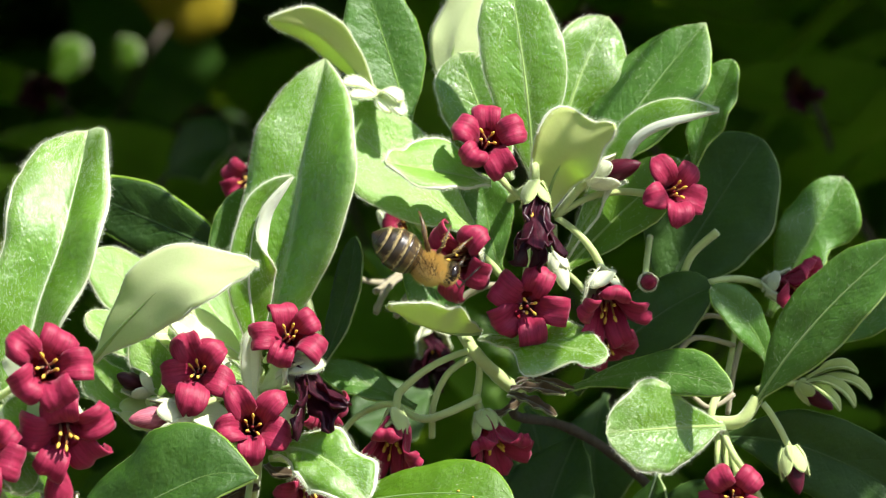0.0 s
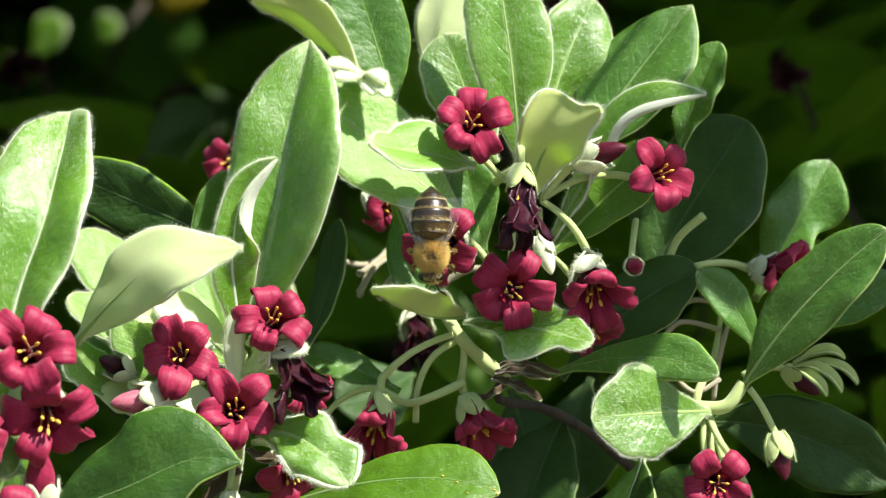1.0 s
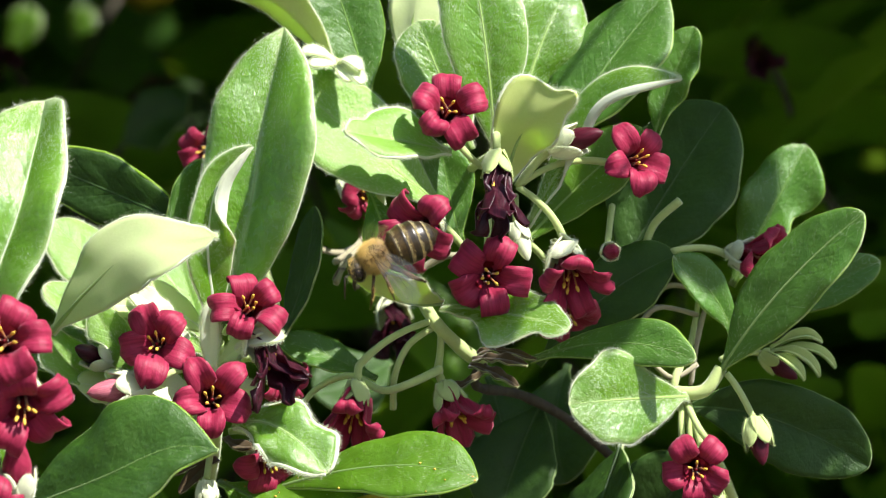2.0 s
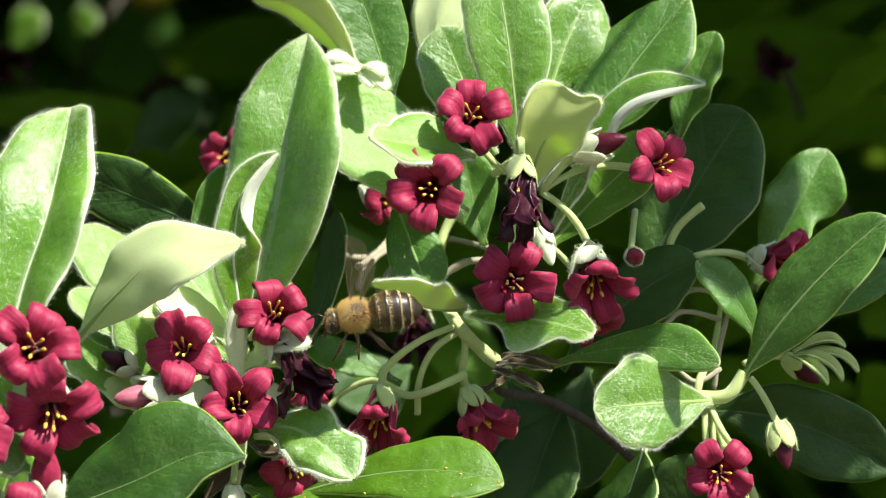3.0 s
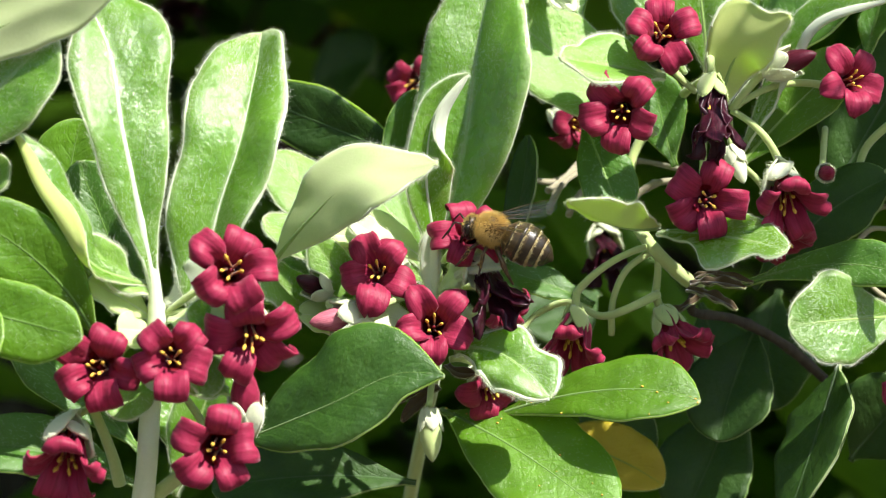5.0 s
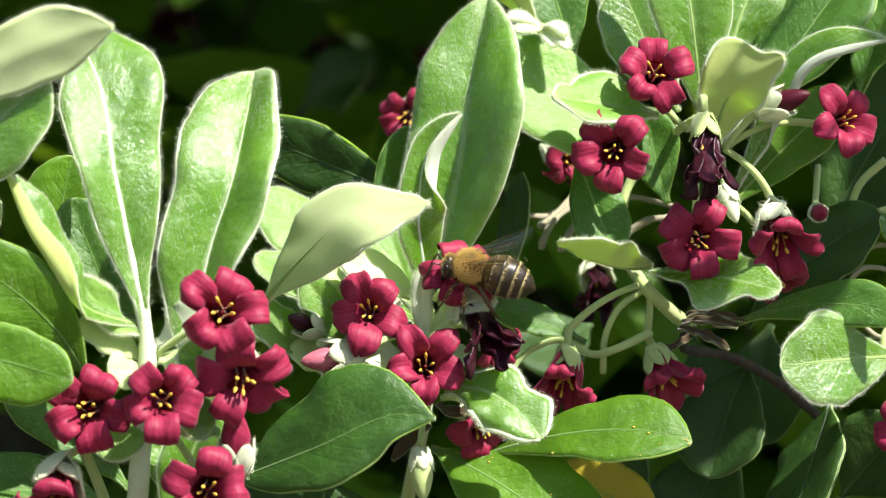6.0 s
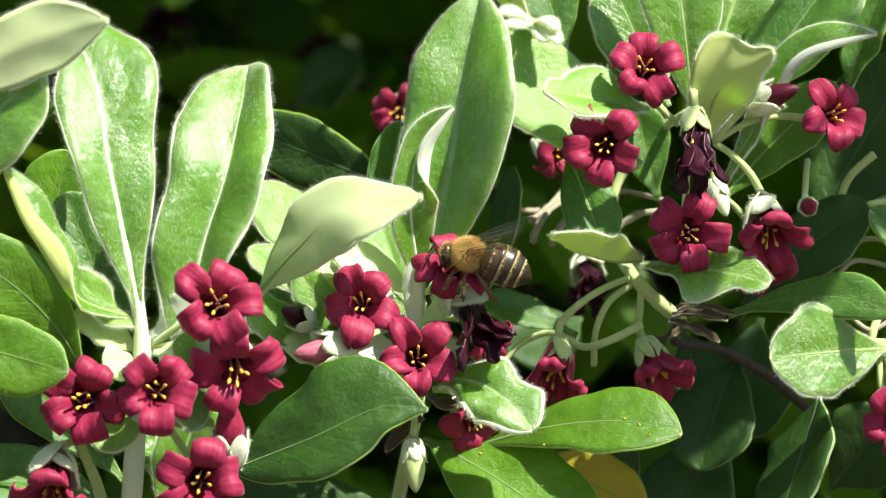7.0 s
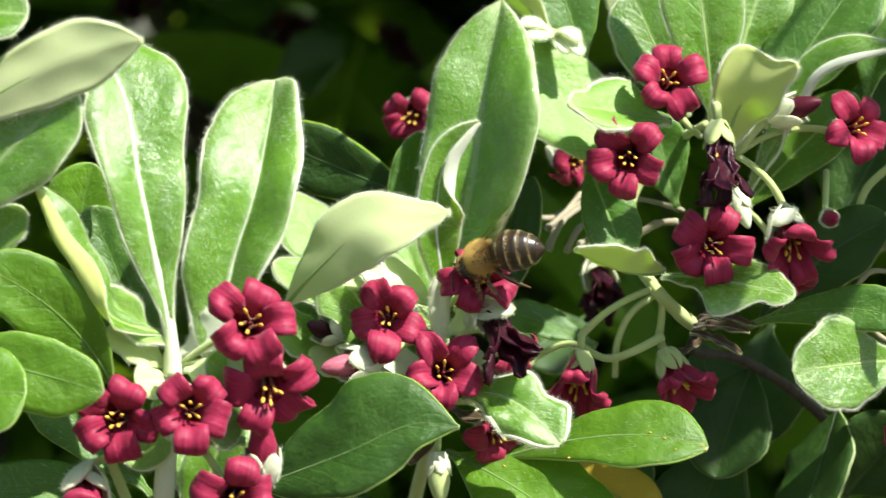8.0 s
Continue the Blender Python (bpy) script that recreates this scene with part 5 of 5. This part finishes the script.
def in_crown(p):
    """Inside the uneven round outline of the shrub."""
    d = Vector((p.x / 640, (p.y - 470) / 500, (p.z + 60) / 680))
    return d.length < 1 + 0.45 * noise.noise(d.normalized() * 1.7) + 0.15 * noise.noise(d.normalized() * 5)


def deep(rnd):
    """Behind the lit sprigs, and overhanging above them."""
    while True:
        p = Vector((rnd.uniform(-620, 620), rnd.uniform(60, 620), rnd.uniform(-720, 640)))
        edge = (190 if p.z < 60 else 130) + 0.12 * abs(p.x) + 40 * noise.noise((p.x * 0.012, 3.1, p.z * 0.012)) - 0.22 * max(p.z - 90, 0)
        if p.y > edge and not in_gap(p) and in_crown(p):
            return p


def back(rnd):
    while True:
        p = Vector((rnd.uniform(-750, 750), rnd.uniform(480, 1000), rnd.uniform(-800, 700)))
        if in_crown(p) and not in_gap(p):
            return p


def above(rnd):
    """Leaves added over the sprigs, mostly out of view, to cut the sky light."""
    while True:
        p = Vector((rnd.uniform(-230, 230), rnd.uniform(30, 230), rnd.uniform(80, 280)))
        if p.y > 35 + 22 * noise.noise((p.x * 0.02, 8.2, p.z * 0.02)) and not in_gap(p):
            return p


def below(rnd):
    """Leaves added under the sprigs, mostly out of view, to keep it dark below."""
    while True:
        p = Vector((rnd.uniform(-230, 230), rnd.uniform(40, 230), rnd.uniform(-300, -75)))
        if not in_gap(p):
            return p


leaf_cloud(13000, 3, deep, (30, 52), "foliage", MATURE, "dark shaded leaves of the shrub")
leaf_cloud(7000, 4, back, (60, 100), "foliage", GLOSSY, "dark leaves at the back of the shrub")
leaf_cloud(1500, 5, above, (28, 46), "foliage", SHADE_GREEN, "leaves added overhead, mostly unseen, to block sky light")
leaf_cloud(1300, 6, below, (28, 46), "foliage", SHADE_GREEN, "leaves added underneath, mostly unseen, to darken the lower part")


# ---- the honey bee ----
def chitin(name, a, b_col, rough):
    m, nt, b = material(name, a, rough, Specular_IOR_Level=0.5)
    n = grain(nt, 2600, 4)
    nt.links.new(ramp(nt, n, [(0.35, a), (0.65, b_col)]), b.inputs["Base Color"])
    bump(nt, b, n, 0.35, 0.00004)
    return m


CHITIN = chitin("dark_chitin", (0.012, 0.008, 0.004), (0.030, 0.020, 0.008), 0.34)
AMBER = chitin("amber_chitin", (0.038, 0.023, 0.007), (0.080, 0.050, 0.015), 0.36)
LEG = chitin("brown_leg", (0.045, 0.024, 0.008), (0.11, 0.062, 0.020), 0.4)
BAND = felt_material("pale_band", (0.46, 0.36, 0.15), (0.64, 0.53, 0.27), 0.15, (0.6, 0.45, 0.2))
FUR = felt_material("golden_fur", (0.46, 0.33, 0.075), (0.74, 0.55, 0.17), 0.32, (0.75, 0.52, 0.16))
EYE = material("dark_eye", (0.012, 0.008, 0.006), 0.2)[0]
WING, _nt, _b = material("wing_film", (0.5, 0.45, 0.35), 0.1)
_t = _nt.nodes.new("ShaderNodeBsdfTransparent")
_g = _nt.nodes.new("ShaderNodeBsdfGlossy")
_g.inputs["Color"].default_value, _g.inputs["Roughness"].default_value = (1, 0.86, 0.65, 1), 0.1
_x = _nt.nodes.new("ShaderNodeMixShader")
_x.inputs[0].default_value = 0.06
_k = _nt.nodes.new("ShaderNodeBump")
_k.inputs["Strength"].default_value, _k.inputs["Distance"].default_value = 0.5, 0.0001
_nt.links.new(grain(_nt, 900, 2), _k.inputs["Height"])
_nt.links.new(_k.outputs[0], _g.inputs["Normal"])
_nt.links.new(_t.outputs[0], _x.inputs[1])
_nt.links.new(_g.outputs[0], _x.inputs[2])
_nt.links.new(_x.outputs[0], _nt.nodes["Material Output"].inputs[0])
VEIN = material("wing_vein", (0.10, 0.06, 0.03), 0.5, Alpha=0.6)[0]


def hairs(bm, spots, rnd, count, length, wide=0.00004, bald=2.0):
    for _ in range(count):
        c, r, st = rnd.choice(spots)
        d = Vector((rnd.gauss(0, 1), rnd.gauss(0, 1), rnd.gauss(0, 1))).normalized()
        if d.z > bald and rnd.random() < 0.75:
            continue
        p = Vector(c) + Vector((d.x * st[0], d.y * st[1], d.z * st[2])) * r * 0.97
        d = (d + Vector((rnd.gauss(0, 0.35) - 0.3, rnd.gauss(0, 0.35), rnd.gauss(0, 0.35)))).normalized()
        s = d.orthogonal().normalized() * wide
        bm.faces.new([bm.verts.new(p - s), bm.verts.new(p + s), bm.verts.new(p + d * rnd.uniform(0.5, 1) * length)])


ABDOMEN = []


def build_bee():
    rnd = random.Random(11)
    bee = new("honey_bee")
    bee.empty_display_size = 0.01
    tagged(bee, "honey bee with golden fur and striped abdomen on the flowers", "bee")
    bm = bmesh.new()
    ball(bm, (0.0024, 0, 0.0002), 0.0019, (1.15, 1.0, 1.0), 0, 18, 12)
    th = link("thorax", bm, material("brown_chitin", (0.045, 0.028, 0.010), 0.6, Specular_IOR_Level=0.3)[0], bee)
    bm = bmesh.new()
    hairs(bm, [((0.0024, 0, 0.0002), 0.0019, (1.15, 1, 1))], rnd, 9500, 0.00115, 0.000032, 0.94)
    link("fur", bm, FUR, th, "golden brown fur")
    # head
    bm = bmesh.new()
    ball(bm, (0.0055, 0, -0.0005), 0.00165, (0.72, 1.05, 1.12), 0, 16, 10)
    tube(bm, [Vector((0.0060, 0, -0.0018)), Vector((0.0066, 0, -0.0028)), Vector((0.0068, 0, -0.0040))], [0.0004, 0.00028, 0.00012], 7)
    head = link("head", bm, CHITIN, bee)
    for k in (-1, 1):
        bm = bmesh.new()
        ball(bm, (0.0056, k * 0.00128, -0.0003), 0.0010, (0.62, 0.55, 1.15), 0, 12, 8)
        link("eye", bm, EYE, head, "glossy dark eye")
        bm = bmesh.new()
        tube(bm, [Vector((0.0063, k * 0.0004, -0.0001)), Vector((0.0075, k * 0.0010, 0.0005)), Vector((0.0082, k * 0.0016, -0.0010)), Vector((0.0088, k * 0.0021, -0.0022))],
             [0.00014, 0.00013, 0.00015, 0.00012], 6)
        link("antenna", bm, CHITIN, head)
    bm = bmesh.new()
    hairs(bm, [((0.0054, 0, -0.0003), 0.0016, (0.75, 0.9, 1.1))], rnd, 1500, 0.00055, 0.00003)
    link("fur", bm, FUR, head)
    # abdomen: overlapping rings, each with a pale hair band in front
    rings = [(0.0006, 0.0012), (-0.0005, 0.00245), (-0.0020, 0.0028), (-0.0036, 0.00265), (-0.0050, 0.0021), (-0.0061, 0.0014), (-0.0070, 0.0003)]
    drop = lambda x: -0.0001 - 6.0 * (x - 0.0005) ** 2
    ab = None
    for i in range(6):
        (x0, r0), (x1, r1) = rings[i], rings[i + 1]
        bm = bmesh.new()
        xs = [0, 0.24, 0.26, 0.42, 0.44, 0.75, 1.0, 1.12]
        pts = [Vector((x0 + (x1 - x0) * f, 0, drop(x0 + (x1 - x0) * f))) for f in xs]
        rad = [r0 + (r1 - r0) * f for f in xs]
        rad = [a * b for a, b in zip(rad, (0.99, 1.0, 1.0, 1.01, 1.01, 1.03, 1.04, 0.94))]
        tube(bm, pts, rad, 24)
        bm.faces.ensure_lookup_table()
        for fc in bm.faces:
            x = fc.calc_center_median().x
            fc.material_index = 1 if (x - x0) / (x1 - x0) < (1.0, 0.8, 0.5, 0.3, 0.2, 0.0)[i] else 0
        for v in bm.verts:
            v.co.z = drop(v.co.x) + (v.co.z - drop(v.co.x)) * 1.08
        ob = link("abdomen" if ab is None else "segment", bm, [CHITIN, AMBER], bee if ab is None else ab)
        ab = ab or ob
        if 0 < i < 5:
            # a band of short pale hairs combed back over the front of the ring
            bm = bmesh.new()
            for _ in range((0, 160, 420, 640, 600)[i]):
                f = abs(rnd.gauss(0, 0.09 + 0.015 * i)) + 0.02
                x = x0 + (x1 - x0) * f
                r = (r0 + (r1 - r0) * f) * 1.01
                k = rnd.uniform(0, math.tau)
                out = Vector((0, math.cos(k), math.sin(k) * 1.08))
                d = Vector((-1, out.y * 0.28, out.z * 0.28)).normalized()
                p = Vector((x, 0, drop(x))) + out * r
                s = d.cross(out).normalized() * 0.00004
                bm.faces.new([bm.verts.new(p - s), bm.verts.new(p + s), bm.verts.new(p + d * rnd.uniform(0.00018, 0.0004))])
            link("hair_band", bm, BAND, ab, "band of short cream hairs")
    bm = bmesh.new()
    hairs(bm, [((x, 0, drop(x)), r, (0.4, 1, 0.9)) for x, r in rings[1:5]], rnd, 1000, 0.0005, 0.000022)
    link("fur", bm, FUR, ab)
    ABDOMEN.append(ab)
    # legs
    for k in (-1, 1):
        for x, reach, back, thick in ((0.0036, 0.0024, 0.0022, 0.8), (0.0024, 0.0030, 0.0002, 0.9), (0.0012, 0.0028, -0.0030, 1.25)):
            bm = bmesh.new()
            hip = Vector((x, k * 0.0011, -0.0016))
            knee = Vector((x + back * 0.4, k * (0.0012 + reach * 0.55), -0.0020))
            shin = Vector((x + back * 0.8, k * (0.0012 + reach * 0.7), -0.0040))
            foot = Vector((x + back * 1.2, k * (0.0012 + reach * 0.75), -0.0056))
            tube(bm, [hip, hip.lerp(knee, 0.5), knee, knee.lerp(shin, 0.5), shin, foot], [r * thick * MM for r in (0.30, 0.32, 0.22, 0.34, 0.22, 0.12)], 8)
            leg = link("leg", bm, LEG, bee)
            bm = bmesh.new()
            hairs(bm, [(knee.lerp(shin, f), 0.0003, (1, 1, 1)) for f in (0.1, 0.3, 0.5, 0.7, 0.9)], rnd, 130, 0.0004)
            link("fur", bm, FUR, leg)
    # wings, each hinged at its root and lying along y
    wings = []
    for k in (1, -1):
        for ln, wd, x in ((0.0093, 0.0031, 0.0028), (0.0066, 0.0022, 0.0014)):
            bm = bmesh.new()
            up, lo = [], []
            for i in range(13):
                s = i / 12
                lead = 0.10 * wd * math.sin(s * 3.1)
                trail = wd * (0.12 + 0.88 * math.sin(min(1, s * 1.18) * math.pi * 0.62) ** 1.1) * (1 if s < 0.8 else max(0.1, 1 - ((s - 0.8) / 0.2) ** 2) ** 0.5)
                up.append([bm.verts.new((lead - trail * q, k * ln * s, 0.00012 * math.sin(q * 9) + 0.000012)) for q in (0, 0.25, 0.5, 0.75, 1)])
                lo.append([bm.verts.new((lead - trail * q, k * ln * s, 0.00012 * math.sin(q * 9) - 0.000012)) for q in (0, 0.25, 0.5, 0.75, 1)])
            sheet(bm, up)
            sheet(bm, lo, 0, True)
            w = link("wing", bm, WING, bee, "clear veined wing")
            bm = bmesh.new()
            for q, e in ((0.0, 1.0), (0.3, 0.85), (0.55, 0.7)):
                tube(bm, [Vector((0.10 * wd * math.sin(i / 8 * e * 3.1) - wd * q * min(1, i / 8 * 1.6), k * ln * e * i / 8, 0.00003)) for i in range(9)],
                     [0.00006 - 0.000005 * i for i in range(9)], 5)
            link("veins", bm, VEIN, w)
            wings.append((w, k, x, ln))
    return bee, wings


BEE, WINGS = build_bee()
BEE.scale = (0.88, 0.88, 0.88)


def bee_pose(head, tail, back):
    """The bee between two plan points, its back towards back."""
    h, t = at(head), at(tail)
    fwd = (h - t).normalized()
    b = Vector(back)
    z = (b - fwd * b.dot(fwd)).normalized()
    y = z.cross(fwd)
    m = Matrix((fwd, y, z)).transposed().to_4x4()
    m.translation = h.lerp(t, 0.49)
    return m


def wing_pose(k, x, sweep, flap):
    return Matrix.Translation((x, k * 0.0010, 0.0017)) @ Matrix.Rotation(radians(k * sweep), 4, 'Z') @ Matrix.Rotation(radians(k * flap), 4, 'X')


def swing_pose(p, face):
    return facing(at(p) - upper.location, face, 50)


def motions():
    walk(BEE, [
        (0.0, bee_pose((7.0, -6.0, 1.9), (-5.2, -9.0, 7.3), (-0.3, -0.5, -0.75))),
        (0.2, bee_pose((5.1, -7.0, 0.8), (-2.0, -9.0, 8.9), (-0.6, -0.8, -0.1))),
        (0.4, bee_pose((4.7, -7.0, 0.3), (2.1, -12.0, 8.2), (-0.4, -0.9, 0))),
        (0.6, bee_pose((4.4, -7.0, 0.6), (5.6, -9.0, 11.4), (-0.05, -1, 0.1))),
        (0.8, bee_pose((5.4, -7.0, 0.8), (6.1, -9.0, 11.1), (-0.05, -1, 0.1))),
        (1.0, bee_pose((5.1, -7.0, -0.2), (4.7, -9.0, 11.2), (-0.05, -1, 0.1))),
        (1.1, bee_pose((5.5, -7.0, 0.3), (4.0, -9.0, 10.1), (-0.15, -1, 0.1))),
        (1.2, bee_pose((5.1, -7.0, -0.5), (0.3, -9.0, 7.7), (-0.35, -0.9, 0))),
        (1.7, bee_pose((2.0, -10.0, -3.2), (2.5, -9.0, 7.1), (-0.5, -0.7, 0.4))),
        (2.3, bee_pose((-3.0, -14.0, 4.0), (10.8, -13.0, 1.9), (0, -0.75, 0.65))),
        (2.5, bee_pose((-5.3, -14.0, 2.6), (9.4, -13.0, 4.1), (0, -0.75, 0.65))),
        (2.6, bee_pose((-4.6, -14.0, -3.6), (9.5, -13.0, 2.9), (0, -0.75, 0.65))),
        (2.7, bee_pose((-5.5, -14.0, -2.5), (8.0, -13.0, 3.0), (0, -0.7, 0.7))),
        (2.8, bee_pose((-5.1, -15.0, -1.8), (6.3, -12.0, 4.8), (-0.1, -0.6, 0.7))),
        (2.9, bee_pose((-7.7, -18.0, -9.6), (3.4, -17.0, -7.8), (0, -0.8, 0.5))),
        (3.0, bee_pose((-8.2, -18.0, -5.7), (3.8, -17.0, -3.7), (0, -0.8, 0.6))),
        (3.1, bee_pose((-9.6, -18.0, -8.1), (3.5, -17.0, -6.7), (0, -0.8, 0.6))),
        (3.2, bee_pose((-10.5, -18.0, -8.0), (2.5, -17.0, -6.1), (0, -0.8, 0.6))),
        (3.3, bee_pose((-9.5, -18.0, -9.9), (3.9, -17.0, -7.3), (0, -0.8, 0.6))),
        (3.4, bee_pose((-10.4, -18.0, -9.5), (3.2, -17.0, -6.6), (0, -0.8, 0.5))),
        (3.5, bee_pose((-9.7, -18.0, -7.2), (4.5, -17.0, -6.8), (0, -0.95, 0.3))),
        (3.6, bee_pose((-10.7, -15.0, -4.3), (-2.5, -8.0, -11.6), (0.45, -0.8, 0.3))),
        (3.7, bee_pose((-12.6, -12.5, -3.1), (-1.4, -15.0, -8.8), (0.4, -0.75, 0.5))),
        (3.8, bee_pose((-14.0, -12.5, -3.1), (-3.4, -15.0, -10.0), (0.4, -0.7, 0.55))),
        (3.9, bee_pose((-13.1, -12.5, -3.1), (-2.8, -15.0, -9.5), (0.4, -0.7, 0.55))),
        (4.0, bee_pose((-15.0, -12.5, -3.8), (-3.9, -15.0, -8.5), (0.35, -0.65, 0.6))),
        (4.1, bee_pose((-13.9, -12.5, -3.2), (-3.3, -15.0, -8.2), (0.35, -0.65, 0.6))),
        (4.3, bee_pose((-15.1, -12.5, -3.3), (-2.9, -15.0, -7.6), (0.3, -0.65, 0.65))),
        (4.5, bee_pose((-15.0, -12.5, -2.7), (-3.2, -15.0, -7.0), (0.3, -0.65, 0.65))),
        (4.7, bee_pose((-14.7, -12.5, -3.0), (-3.0, -15.0, -6.7), (0.3, -0.65, 0.65))),
        (5.8, bee_pose((-17.2, -12.5, -4.5), (-4.6, -15.0, -8.0), (0.3, -0.65, 0.65))),
        (6.0, bee_pose((-17.0, -12.5, -3.4), (-4.4, -15.0, -5.5), (0.2, -0.65, 0.7))),
        (6.5, bee_pose((-15.6, -12.5, -2.4), (-4.4, -15.0, -5.2), (0.3, -0.65, 0.7))),
        (6.8, bee_pose((-16.3, -12.5, -3.6), (-4.3, -15.0, -4.8), (0.1, -0.65, 0.75))),
        (7.0, bee_pose((-16.1, -12.5, -3.0), (-3.9, -15.0, -4.5), (0.1, -0.65, 0.75))),
        (7.2, bee_pose((-15.5, -12.5, -3.3), (-4.5, -15.0, -5.3), (0.2, -0.65, 0.75))),
        (7.4, bee_pose((-16.4, -12.5, -3.0), (-5.4, -15.0, -3.6), (0.1, -0.65, 0.75))),
        (7.5, bee_pose((-16.4, -12.0, -3.4), (-5.2, -17.5, -0.6), (-0.1, -0.65, 0.75))),
        (7.7, bee_pose((-17.2, -11.5, -3.7), (-6.8, -18.5, 0.6), (-0.2, -0.65, 0.75))),
        (8.0, bee_pose((-17.0, -11.5, -3.6), (-7.0, -18.5, 1.2), (-0.2, -0.65, 0.75))),
    ])
    # the abdomen curls down while the bee clings, and stretches in flight
    walk(ABDOMEN[0], [(t, Matrix.Rotation(radians(-a), 4, 'Y')) for t, a in (
        (0.0, 6), (0.4, 16), (0.6, 10), (1.2, 18), (2.0, 6), (2.3, 2), (3.4, 2), (3.5, 4), (3.7, 14), (3.9, 14), (4.5, 14), (6.0, 14), (6.5, 24), (7.0, 22), (7.5, 20), (8.0, 20))])
    for wing, k, x, ln in WINGS:
        hind = 1 if ln < 0.008 else 0
        rows = [(0.0, 64, -22), (1.2, 64, -22), (1.7, 50, 20)]
        rows += [(2.0 + i / 15, 6 + 8 * hind, 42 if i % 2 else -30) for i in range(21)]
        rows += [(3.45, 42 + 8 * hind, 10), (3.6, 46 + 10 * hind, 10), (3.8, (78 if k > 0 else 52) + 5 * hind, 12), (4.5, (80 if k > 0 else 54) + 5 * hind, 12)]
        rows += [(6.0, (80 if k > 0 else 60) + 5 * hind, 16), (6.5, (76 if k > 0 else 60) + 10 * hind, 22), (7.5, 76 + 3 * hind, 16), (8.0, 76 + 3 * hind, 16)]
        walk(wing, [(t, wing_pose(k, x, sweep, flap)) for t, sweep, flap in rows])
    low_pose = swing_pose((6.4, -3.0, 4.5), (-0.35, -0.9, -0.15))
    high_pose = swing_pose((4.7, -3.0, 9.9), (-0.1, -1, -0.2))
    walk(SWINGING, [
        (0.0, low_pose), (1.2, low_pose), (2.3, low_pose), (2.75, low_pose), (2.83, low_pose),
        (2.9, swing_pose((3.9, -3.0, 10.5), (0.0, -1, 0.1))), (3.0, swing_pose((4.5, -3.0, 10.2), (-0.1, -1, -0.1))), (3.1, high_pose), (8.0, high_pose)])


motions()
